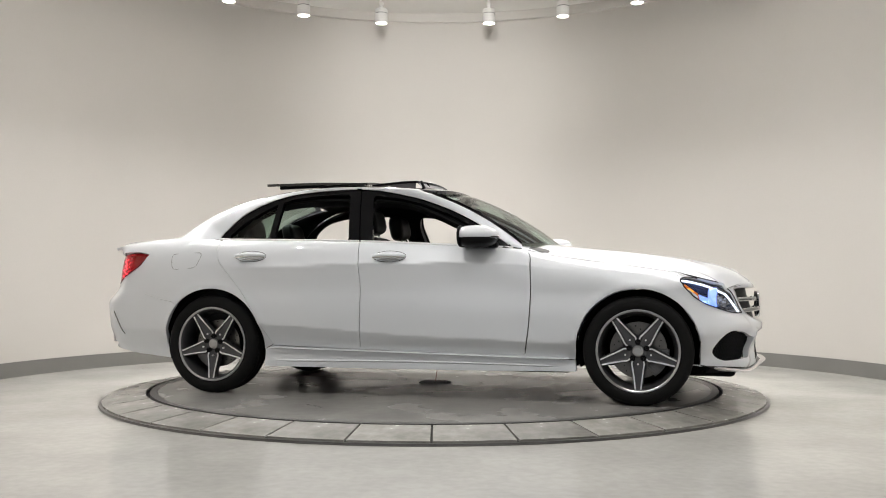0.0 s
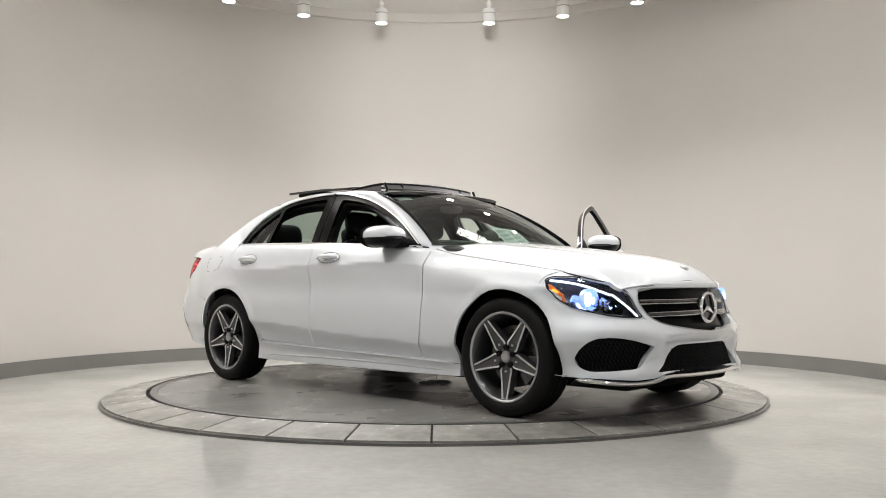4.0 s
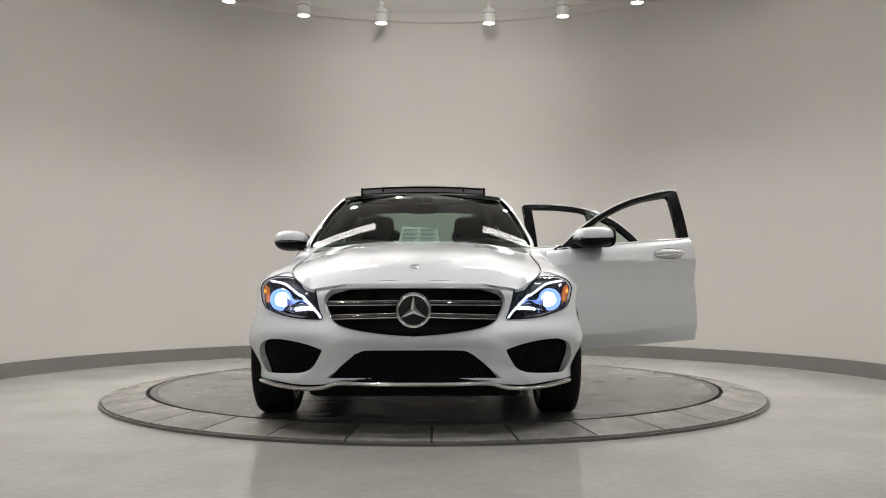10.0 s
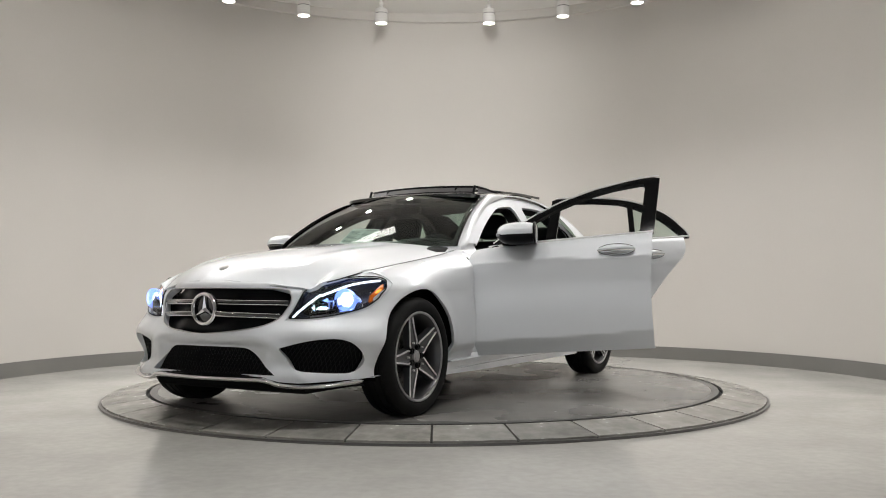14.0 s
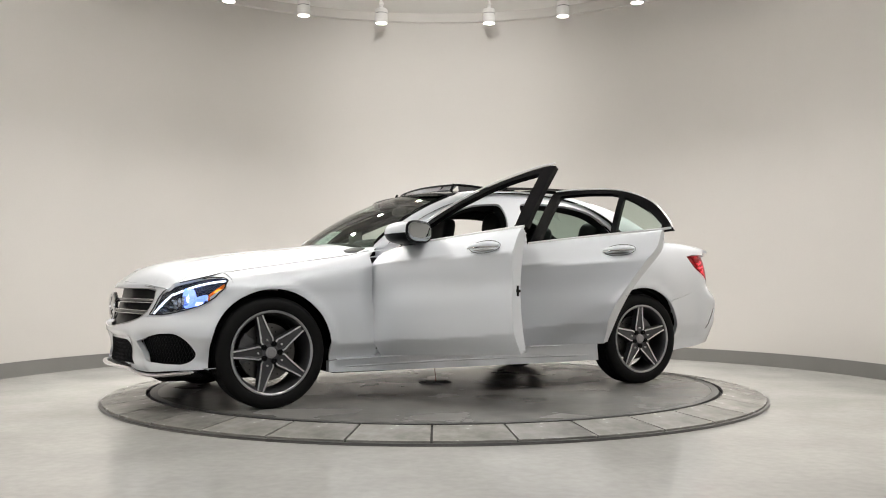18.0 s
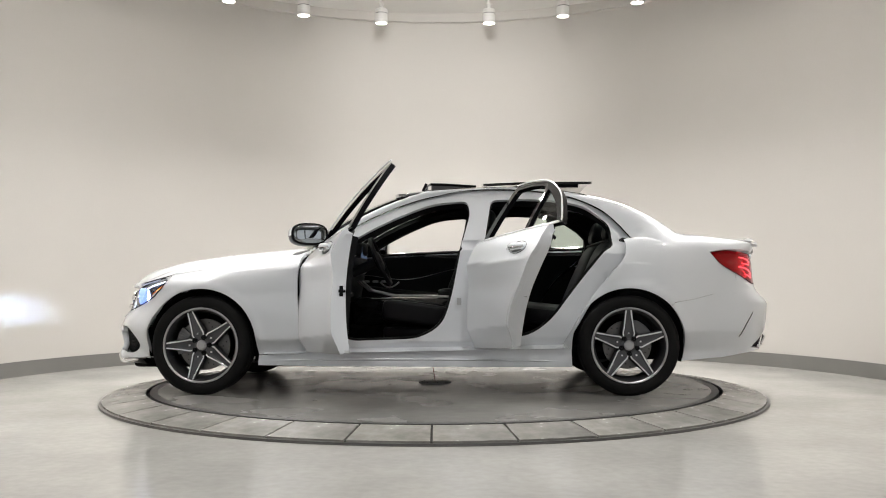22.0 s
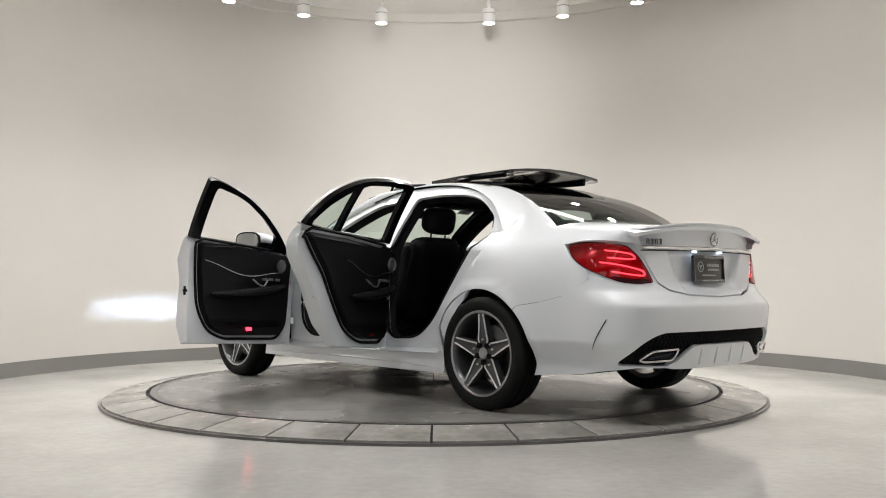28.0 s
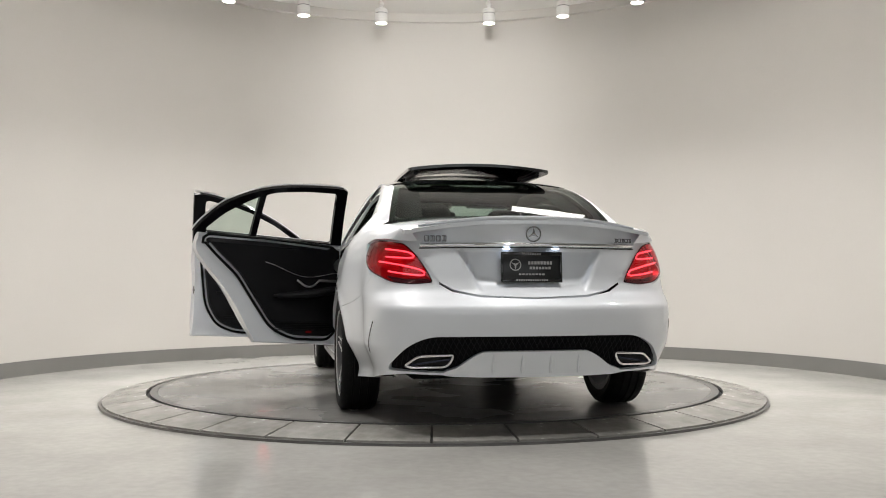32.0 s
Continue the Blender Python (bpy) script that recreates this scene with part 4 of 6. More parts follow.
        if lit:
            lathe(bm, [(0.0005, -0.004), (r * 0.5, -0.008), (r * 0.85, -0.018), (r, -0.034)], n=24, m=m)
            part("beam_glow", bm, GLOW_HEAD, lamp, "bright bluish lamp face")
        else:
            # the low beam is shaped by a long dark slot added inside the lamp
            b = pose(px - 0.006, py * sg, pz, 0, 2.6, 3 * sg)
            for y, z, sy, sz in ((0, 0.012, 0.150, 0.006), (0, -0.012, 0.150, 0.006), (0.0725, 0, 0.005, 0.020), (-0.0725, 0, 0.005, 0.020)):
                box(bm, -0.10, y, z, 0.17, sy, sz, m=b)
            box(bm, -0.187, 0, 0, 0.006, 0.152, 0.034, m=b)
            part("beam_slot", bm, GAP, lamp, "added dark slot that shapes the beam", smooth=False)
            bm = bmesh.new()
            box(bm, -0.181, 0, 0, 0.003, 0.125, 0.017, m=b)
            part("beam_source", bm, GLOW_BEAM, lamp, "blue-white beam source", smooth=False)
    bm = bmesh.new()
    for k in range(3):
        box(bm, 1.915 - 0.02 * k, sg * (0.652 + 0.012 * k), 0.615 + 0.012 * k, 0.05, 0.005, 0.05, 0.002)
    part("reflector_fins", bm, REFLECT, lamp)

# hood seams: black bars in the open gaps stand in for their shade
for sg in (1, -1):
    seam = [(x, float(YT(x)) - 0.0025) for x in np.linspace(0.80, 1.90, 26)]
    bar("hood_gap_shade", on(hood_map, seam, -0.0030), 0.0032, GAP, car, "dark bar for the shade in the gap beside the hood", sg, n=6)
P = on(hood_map, [(2.006, 0.43), (2.061, 0.32), (2.106, 0.20), (2.141, 0.0), (2.106, -0.20), (2.061, -0.32), (2.006, -0.43)], -0.006)
bar("hood_front_gap_shade", curve(P, 4), 0.0011, GAP, car, "dark bar for the shade in the gap before the hood", n=6)
# hood badge and cowl
bm = bmesh.new()
lathe(bm, [(0.0005, 0.008), (0.02, 0.006), (0.026, 0.002), (0.026, -0.004)], n=28, m=pose(2.028, 0, 0.826, 0, 28, 0))
part("hood_badge", bm, SATIN, car, "small round silver hood badge")
cowl = dense([(-0.80, -0.10), (0.80, -0.10), (0.80, 0.03), (-0.80, 0.03)], 0.1)
for sg in (1, -1):
    patch('cowl_corner', dense([(0.74, -0.14), (1.06, -0.14), (1.02, 0.03), (0.74, 0.02)], 0.05), screen_map, PAINT, car, 0.04, depth=0.0, lift=-0.008, side=sg)
patch("cowl_panel", cowl, screen_map, BLACK, car, 0.1, depth=0.0, lift=-0.012)
# black band round the glass, inside
for nm, fm in (("windscreen_border", screen_map), ("rear_window_border", back_map)):
    hole = round_poly([(-0.955, 0.05), (0.955, 0.05), (0.935, 0.93), (-0.935, 0.93)], 0.08)
    patch(nm, dense([(-1, 0), (1, 0), (1, 1), (-1, 1)], 0.1), fm, GLOSS_BLACK, car, 0.06, holes=[hole], depth=0.0, lift=-0.004)

for sg in (1, -1):
    edge = on(screen_map, [(0.992, q) for q in np.linspace(0.03, 0.97, 14)], 0.002)
    bar("windscreen_trim", edge, [0.008] + [0.015] * 12 + [0.010], FRAME_BLACK, car, "black trim beside the windscreen", sg, flat=0.45)

# ---- cabin sides: pillars and roof rails ----
for sg in (1, -1):
    low = [(0.70, 0.962)] + [(p[0], p[1] + 0.007) for p in DLO_TOP[:-3]] + [(-1.46, 1.052)]
    low = np.array(low)
    A = on(green_map, low)
    xs = low[:, 0]
    # upper edge: windscreen side, roof, rear window side, deck
    up = []
    for i, (x, z) in enumerate(low):
        t = i / (len(low) - 1)
        if t < 0.34:
            s = 0.02 + 0.98 * (t / 0.34)
            up.append([float(c) for c in screen_map(np.array(1.0), np.array(s))])
        elif t < 0.72:
            xx = 0.02 + (-1.20 - 0.02) * (t - 0.34) / 0.38
            up.append([float(c) for c in roof_map(np.array(xx), np.array(0.80))])
        else:
            s = 1 - (t - 0.72) / 0.28
            up.append([float(c) for c in back_map(np.array(1.0), np.array(s))])
    B = np.array(up)
    m = len(low)
    # the rail runs on behind the window, over the shoulder, to the deck's end
    tail_x = np.linspace(-1.50, -2.32, 17)
    A_all = np.concatenate([A, on(side_map, [(x, 0.88 + 0.10 * max(0, 1 - k / 4)) for k, x in enumerate(tail_x)])])
    i0, i1 = int(math.ceil(0.72 * (m - 1))), m + 5
    p_b, n_b = [], []
    for i in range(m + 17):
        if i < i0:
            fm, uv = roof_map, (0.02 - 1.22 * max(0, i / (m - 1) - 0.34) / 0.38, 0.80)
            p_b.append(B[i])
        elif i < i1:
            fm, uv = back_map, (1.0, 1 - (i - i0 + 1) / (i1 - i0))
            p_b.append(on(fm, [uv])[0])
        else:
            x = -1.83 - 0.50 * (i - i1) / (m + 16 - i1)
            fm, uv = deck_map, (x, float(YT(x)) - 0.02)
            p_b.append(on(fm, [uv])[0])
        n_b.append(on(fm, [uv], 1.0)[0] - on(fm, [uv])[0])
    p_b, n_b = np.array(p_b), np.array(n_b)
    n_a = np.array([(0, 0.894, 0.447)] * m + [on(side_map, [(x, 0.88)], 1.0)[0] - on(side_map, [(x, 0.88)])[0] for x in tail_x])
    d = p_b - A_all
    size = np.linalg.norm(d, axis=1)[:, None]

    def along(v, n):
        v = v - n * np.sum(v * n, axis=1)[:, None]
        return v / np.linalg.norm(v, axis=1)[:, None]
    c_a, c_b = A_all + along(d, n_a) * size * 0.38, p_b - along(d, n_b) * size * 0.38
    side_n = np.cross(np.gradient(A_all, axis=0), d)
    side_n /= np.linalg.norm(side_n, axis=1)[:, None]
    side_n *= np.sign(side_n[:, 1:2])
    tt = np.arange(m + 17) / (m - 1)
    mix = step01((tt - 0.5) / 0.24)[:, None]
    rows = []
    for k in np.linspace(0, 1, 11):
        plain = A_all * (1 - k) + p_b * k + side_n * 4 * k * (1 - k) * 0.18 * size * np.where(tt < 0.3, 0.8, 1.0)[:, None]
        round_ = A_all * (1 - k) ** 3 + c_a * 3 * k * (1 - k) ** 2 + c_b * 3 * k * k * (1 - k) + p_b * k ** 3
        rows.append(plain * (1 - mix) + round_ * mix)
    ruled("roof_rail", rows, PAINT, car, "white pillar, roof rail and rear shoulder", sg)
    trim_s = np.linspace(1.0, 0.1, 12)
    trim_a = A[np.linspace(i0 - 6, m - 1, 12).astype(int)] + [0, -0.06, -0.01]
    trim_b = on(back_map, [(0.70, q) for q in trim_s]) + [0.05, 0, -0.05]
    trim_m = 0.5 * (trim_a + on(back_map, [(0.93, q) for q in trim_s]) + [0.03, 0, -0.03])
    ruled("rear_pillar_trim", [trim_a, trim_m, trim_b], TRIM, car, "black trim inside the rear pillar", sg)
    # inner face of the pillars, black
    ruled("pillar_lining", [A + [0, -0.035, -0.004], p_b[:m] + [0, -0.04, -0.03]], TRIM, car, "black pillar lining", sg)
# fender tips under the pillar feet
tip = [(0.84, 0.999), (0.84, 0.94), (0.742, 0.94), (0.66, 0.97), (0.62, 0.999), (0.70, 1.004)]
for sg in (1, -1):
    patch('fender_tip', dense(tip, 0.02), side_map, PAINT, car, 0.02, depth=0.0, lift=-0.004, side=sg)
    corner = [(1.60, 0.675), (1.645, 0.65), (1.70, 0.605), (1.735, 0.565), (1.775, 0.60), (1.775, 0.66), (1.70, 0.72), (1.64, 0.76)]
    patch('fender_corner', dense(corner, 0.02), side_map, PAINT, car, 0.02, depth=0.0, lift=-0.003, side=sg)
    bar('rocker_crease', on(side_map, [(x, 0.222 + 0.012 * math.sin((x + 1) * 1.5)) for x in np.linspace(0.98, -0.98, 16)], -0.001), [0.001] + [0.007] * 14 + [0.001], PAINT, car, '', sg)
# fuel flap, door-like seam on the right quarter
flap = round_poly([(-1.765, 0.945), (-1.515, 0.955), (-1.55, 0.850), (-1.742, 0.838)], 0.035)
loop = on(side_map, [sd(*p) for p in flap], 0.0005)
bar("fuel_flap_seam", list(loop) + [loop[0]], 0.0011, SEAL, car, "thin seam of the fuel flap", -1, n=5)

# ---- rear end ----
TAIL = round_poly([(qx(-1.980, 0.945, False), 0.947), (qx(-2.046, 0.862, False), 0.866), (qx(-2.144, 0.804, False), 0.806), (qx(-2.27, 0.742, False), 0.744), RQ(0.66, 0.733), RQ(0.552, 0.742), RQ(0.582, 0.80),
                   RQ(0.64, 0.885), RQ(0.70, 0.938), (qx(-2.10, 0.957, False), 0.960)], [0.02, 0.06, 0.06, 0.04, 0.04, 0.018, 0.05, 0.05, 0.03, 0.04], 4)
r_arch = [p for p in arch(-AX, R_ARCH, 0.225, 44) if p[1] < 0.60 and p[0] < -AX]
rear_half = [(0, 0.276), RQ(0.40, 0.280), RQ(0.70, 0.288), (qx(-2.19, 0.262, False), 0.270), (qx(-2.05, 0.24, False), 0.246), (qx(-1.80, 0.228, False), 0.228)] \
    + [(qx(x, z, False), z) for x, z in r_arch[::-1]] + [(qx(-1.72, 0.607, False), 0.612), (qx(-1.85, 0.630, False), 0.633), (qx(-2.0, 0.667, False), 0.670), (qx(-2.15, 0.757, False), 0.760),
       (qx(-2.145, 0.797, False), 0.792), (qx(-2.27, 0.735, False), 0.735), RQ(0.66, 0.726), RQ(0.545, 0.733), RQ(0.525, 0.735), RQ(0.45, 0.694), RQ(0.30, 0.667), RQ(0, 0.657)]
# the order above runs down to the arch and up again
BAND = mirror_poly(curve([RQ(0, 0.474), RQ(0.45, 0.474), RQ(0.585, 0.468), RQ(0.68, 0.432), RQ(0.745, 0.375), RQ(0.785, 0.312), RQ(0.72, 0.300), RQ(0.40, 0.292), RQ(0, 0.288)], 4))


def rear_skin(q, z):
    x, y, zz = rear_map(q, z)
    a = np.abs(y)
    groove = 0.012 * np.exp(-((zz - 0.655) / 0.02) ** 2) * np.clip((0.8 - a) / 0.2, 0, 1)
    return x + groove, y, zz


patch("rear_bumper", mirror_poly(rear_half), rear_skin, PAINT, car, 0.028, holes=[BAND], depth=0.03, label="white rear bumper with black diffuser band")
patch("diffuser_band", grow(BAND, 0.010), rear_map, MESH, car, 0.05, depth=0.0, lift=-0.024, label="black honeycomb diffuser band")
netting("diffuser_netting", BAND, rear_map, -0.019, (1,), pitch=0.032)
apron = mirror_poly(curve([RQ(0, 0.398), RQ(0.25, 0.398), RQ(0.31, 0.392), RQ(0.375, 0.358), RQ(0.43, 0.322), RQ(0.50, 0.298), RQ(0.45, 0.276), RQ(0, 0.270)], 3))
patch("rear_apron", apron, rear_map, PAINT, car, 0.04, depth=0.03, lift=0.004, label="white lower apron with fins")
for y in (-0.24, -0.08, 0.08, 0.24):
    bar("apron_fin", on(rear_map, [RQ(y, z) for z in np.linspace(0.386, 0.29, 5)], 0.004), [0.002, 0.007, 0.009, 0.010, 0.006], PAINT, car, n=6)
for sg in (1, -1):
    ex = round_poly([RQ(0.70, 0.334), RQ(0.64, 0.379), RQ(0.455, 0.387), RQ(0.47, 0.350), RQ(0.50, 0.327), RQ(0.67, 0.324)], [0.01, 0.03, 0.015, 0.02, 0.03, 0.02], 4)
    tip = patch("exhaust_tip", ex, rear_map, GAP, car, 0.04, depth=0.0, lift=-0.018, side=sg, label="chrome-rimmed exhaust outlet")
    L = on(rear_map, ex, 0.010)
    bar("exhaust_rim", list(L) + [L[0]], 0.0065, CHROME, tip, "polished chrome rim", sg)
    bar("exhaust_inner", [L[0] + [0.02, 0, 0], L[len(L) // 2] + [0.02, 0, 0]], 0.006, HOUSING, tip, side=sg)
    slit = curve([(0.930, 0.548), (0.950, 0.510), (0.975, 0.462), (1.008, 0.382)], 4)
    bar("air_slit", on(rear_map, slit, 0.001), [0.001] + [0.0035] * (len(slit) - 2) + [0.001], GLOSS_BLACK, car, "black vertical air slit", sg, flat=0.5)

trunk_half = [RQ(0, 0.668), RQ(0.30, 0.679), RQ(0.44, 0.706), RQ(0.512, 0.743), RQ(0.545, 0.79), RQ(0.60, 0.872), RQ(0.645, 0.935), RQ(0.665, 0.975), RQ(0.655, 0.998), RQ(0.35, 1.030), RQ(0, 1.042)]


def trunk_skin(q, z):
    """The lid's rear face, with the hollow for the plate."""
    x, y, zz = rear_map(q, z)
    a = np.abs(y)
    half = 0.27 + 0.45 * (zz - 0.70)
    hollow = 0.046 / (1 + np.exp((a - half) / 0.007)) / (1 + np.exp((zz - 0.918) / 0.006)) / (1 + np.exp((0.715 - zz) / 0.010))
    return x + hollow, y, zz


lid = patch("trunk_lid", mirror_poly(trunk_half), trunk_skin, PAINT, car, 0.018, depth=0.02, gap=-0.002, label="white trunk lid with chrome strip and lip spoiler")
strip = [RQ(y, 0.934 - 0.008 * abs(y)) for y in np.linspace(-0.615, 0.615, 30)]
bar("chrome_strip", on(rear_map, strip, 0.004), 0.0105, CHROME, lid, "chrome strip over the plate", flat=0.8)
# the shade below the chrome strip is laid in as a black bar
bar('strip_shade', on(rear_map, [(a, b - 0.015) for a, b in strip], 0.002), 0.0032, GAP, lid, 'dark bar for the shade under the chrome strip', n=6)
# lip spoiler: a ridge along the deck's edge
ys = np.linspace(-0.575, 0.575, 33)
rows = []
for dx, dz in ((0.10, 0.001), (0.05, 0.008), (0.0, 0.020), (-0.018, 0.020), (-0.010, 0.004), (0.002, -0.030)):
    rr = []
    for y in ys:
        x0 = float(rear_map(np.array(qf(y, 1.02, False)), np.array(1.02))[0]) + 0.002
        fade = 1 - 0.75 * (abs(y) / 0.575) ** 3
        zt0 = float(deck_map(np.array(max(x0 + max(dx, 0), -2.42)), np.array(y))[2])
        rr.append((x0 + dx, y, zt0 + dz * fade))
    rows.append(rr)
ruled("lip_spoiler", rows, PAINT, lid, "white lip spoiler")
# emblem and lettering, as plain shapes
BADGE_C = mat("emblem_chrome", (0.42, 0.42, 0.43), 0.1, 1.0)
EMR = Matrix.Translation((-2.412, 0, 0.985)) @ pose(0, 0, 0, 0, -96, 0)
bm = bmesh.new()
lathe(bm, [(0.037 + 0.004 * math.cos(a), 0.004 * math.sin(a)) for a in np.linspace(0, 2 * math.pi, 7)[:-1]], n=36, m=EMR, closed=True)
part("emblem_ring", bm, BADGE_C, lid, "chrome ring")
part("emblem_arms", three_arms(EMR @ pose(0, 0, 0, 0, 0, 180), 0.036, 0.008, 0.006), BADGE_C, lid, "three chrome arms", smooth=False)


DIM = mat("dark_satin_trim", (0.40, 0.40, 0.41), 0.35, 1.0)
BADGE = mat("badge_dark_chrome", (0.20, 0.20, 0.21), 0.2, 1.0)


def badge_bars(y0, y1, z, n, h):
    w = (y1 - y0) / n
    for i in range(n):
        y = y0 + (i + 0.5) * w
        bm = bmesh.new()
        for a, b, c, d in ((0, 0.5, 0.72, 0.18), (0, -0.5, 0.72, 0.18), (-0.32, 0, 0.18, 1.0), (0.32 if i % 2 else 0, 0.0, 0.18, 0.8)):
            x0 = float(rear_map(np.array(qf(y, z, False)), np.array(z))[0]) - 0.004
            box(bm, x0, y + a * w, z + b * h, 0.006, c * w, d * h, 0.001)
        part("badge_bar", bm, BADGE, lid, "dark chrome badge bars")


badge_bars(0.435, 0.55, 0.962, 4, 0.026)
badge_bars(-0.555, -0.45, 0.958, 5, 0.018)
# plate with its frame; its writing is plain bars
PLATE = mat("plate_black", (0.012, 0.013, 0.014), 0.35, coat=0.4)
PRINT = mat("plate_print_grey", (0.38, 0.38, 0.38), 0.5)
plate = new("licence_plate")
plate.parent, plate["label"] = car, "black dealer plate with grey print in a dark frame"
plate.matrix_basis = pose(-2.368, 0, 0.818, 0, 3, 0)
bm = bmesh.new()
box(bm, 0, 0, 0, 0.012, 0.312, 0.150, 0.004)
part("backing", bm, PLATE, plate)
for y, z, sy, sz in ((0, 0.068, 0.322, 0.020), (0, -0.068, 0.322, 0.020), (0.155, 0, 0.012, 0.150), (-0.155, 0, 0.012, 0.150)):
    bm = bmesh.new()
    box(bm, -0.008, y, z, 0.010, sy, sz, 0.003)
    part("frame_bar", bm, GLOSS_BLACK, plate)
for y, z, sy, sz in ((-0.045, 0.022, 0.13, 0.016), (-0.045, -0.004, 0.115, 0.013), (0.0, -0.036, 0.14, 0.008)):
    bm = bmesh.new()
    k = max(3, int(sy / 0.016))
    for i in range(k):
        box(bm, -0.0075, y - sy / 2 + (i + 0.5) * sy / k, z, 0.003, sy / k * 0.7, sz, 0.0)
    part("print_bar", bm, PRINT, plate, "grey print bars", smooth=False)
for z, sy in ((0.066, 0.10), (-0.066, 0.17)):
    bm = bmesh.new()
    k = int(sy / 0.012)
    for i in range(k):
        box(bm, -0.0145, -sy / 2 + (i + 0.5) * sy / k, z, 0.003, sy / k * 0.65, 0.008)
    part("print_bar", bm, PRINT, plate, "grey print bars", smooth=False)
bm = bmesh.new()
lathe(bm, [(0.028 + 0.0025 * math.cos(a), 0.002 * math.sin(a)) for a in np.linspace(0, 2 * math.pi, 7)[:-1]], n=30, m=pose(-0.008, 0.085, 0.012, 0, -90, 0), closed=True)
part("round_mark", bm, PRINT, plate)
part("mark_arms", three_arms(pose(-0.008, 0.085, 0.012, 0, -90, 180), 0.027, 0.006, 0.003), PRINT, plate, smooth=False)
GLOW_PLATE = mat("plate_lamp", (1, 1, 1), 0.4, emit=(0.7, 0.82, 1.0), glow=9.0)
for y in (0.13, -0.13):
    bm = bmesh.new()
    box(bm, -2.366, y, 0.912, 0.012, 0.035, 0.006, 0.002)
    part("plate_lamp", bm, GLOW_PLATE, lid, "small white plate lamp")

# tail lights, in their painted surround
corner = [RQ(0.61, 0.90), RQ(0.70, 0.945), (qx(-2.12, 0.96, False), 0.966), (qx(-2.12, 1.0, False), 1.018), RQ(0.60, 1.034)]
for sg in (1, -1):
    patch('lamp_corner', dense(corner, 0.03), rear_map, PAINT, car, 0.03, depth=0.0, lift=-0.012, side=sg)
GLOW_RED = mat("tail_light_strip", (1, 0.3, 0.3), 0.3, emit=(1.0, 0.34, 0.40), glow=2.4)
RED_BODY = mat("tail_light_red", (0.27, 0.004, 0.010), 0.25, coat=1.0, emit=(0.9, 0.02, 0.05), glow=0.06)
for sg in (1, -1):
    tl = patch("tail_light", TAIL, rear_map, RED_LENS, car, 0.03, depth=0.0, lift=0.004, side=sg, label="red tail light with glowing strips")
    tl.visible_shadow = False
    patch('lamp_surround', grow(TAIL, 0.045), rear_map, PAINT, car, 0.03, holes=[TAIL], depth=0.0, lift=-0.006, side=sg)
    patch("housing", grow(TAIL, 0.004), rear_map, RED_BODY, tl, 0.03, depth=-0.03, lift=-0.035, side=sg)
    L = on(rear_map, TAIL, 0.001)
    bar("lens_seal", list(L) + [L[0]], 0.003, SEAL, tl, side=sg, n=6)
    # three hooked light strips
    for pts in ([RQ(0.80, 0.918), RQ(0.74, 0.908), RQ(0.68, 0.895), RQ(0.655, 0.878), RQ(0.672, 0.867), RQ(0.76, 0.872), RQ(0.80, 0.876)],
                [RQ(0.835, 0.852), RQ(0.78, 0.842), RQ(0.70, 0.826), RQ(0.62, 0.806), RQ(0.596, 0.788), RQ(0.614, 0.778), RQ(0.70, 0.786), RQ(0.79, 0.800)]):
        bar("light_strip", on(rear_map, curve(pts, 5), -0.012), 0.0046, GLOW_RED, tl, "glowing red-white strip", sg, n=6)
    patch("lower_panel", round_poly([RQ(0.80, 0.778), RQ(0.70, 0.762), RQ(0.575, 0.762), RQ(0.56, 0.747), RQ(0.66, 0.738), (qx(-2.27, 0.75, False), 0.750)], 0.008), rear_map, HOUSING, tl, 0.03, depth=0.01, lift=-0.010, side=sg)


# ---- doors ----
def s_of(x, z):
    u = np.clip((z - Z0) / (ZT(x) - Z0), 0, 1)
    return np.where(z <= Z0, z, Z0 + 0.3 * np.arcsin(u) * 2 / math.pi)


def full_map(x, z):
    """Flank and cabin side in one, over x and height."""
    x, z = np.asarray(x, float), np.asarray(z, float)
    a, b = side_map(x, s_of(x, z)), green_map(x, z)
    up = z > ZT(x)
    # the glass stands a little inside the belt
    return x, np.where(up, b[1], a[1]), np.where(up, b[2], a[2])


def inner_map(x, z):
    """A plain slightly bowed sheet inside the flank, for linings."""
    x, z = np.asarray(x, float), np.asarray(z, float)
    lo = 0.872 - 0.03 * ((z - 0.62) / 0.35) ** 2
    return x, np.where(z > 1.0, lo - 0.53 * (z - 1.0), lo), z


def dlo_part(x0, x1):
    return [tuple(p) for p in DLO_TOP if min(x0, x1) < p[0] < max(x0, x1)]


# frames above the belt
F_OUT = np.array([(0.66, 0.972)] + dlo_part(-0.445, 0.60) + [(-0.450, 1.379), (-0.385, 1.02)])
R_OUT_FRAME = np.array([(-0.392, 1.02), (-0.457, 1.380)] + dlo_part(-1.449, -0.465) + [(-1.45, 1.05)])


def lowered(pts, d):
    return [(x, z - d) for x, z in pts]


F_IN = round_poly([(0.455, 0.988), (0.42, 1.082), (0.217, 1.194), (0.0, 1.279), (-0.15, 1.318), (-0.358, 1.349), (-0.300, 1.026), (0.1, 1.008)], [0.01, 0.02, 0.05, 0.05, 0.05, 0.035, 0.02, 0.02], 4)
R_IN1 = round_poly([(-0.470, 1.03), (-0.528, 1.361), (-0.75, 1.356), (-0.95, 1.334), (-1.015, 1.313), (-1.02, 1.045)], [0.02, 0.03, 0.05, 0.02, 0.01, 0.01], 4)
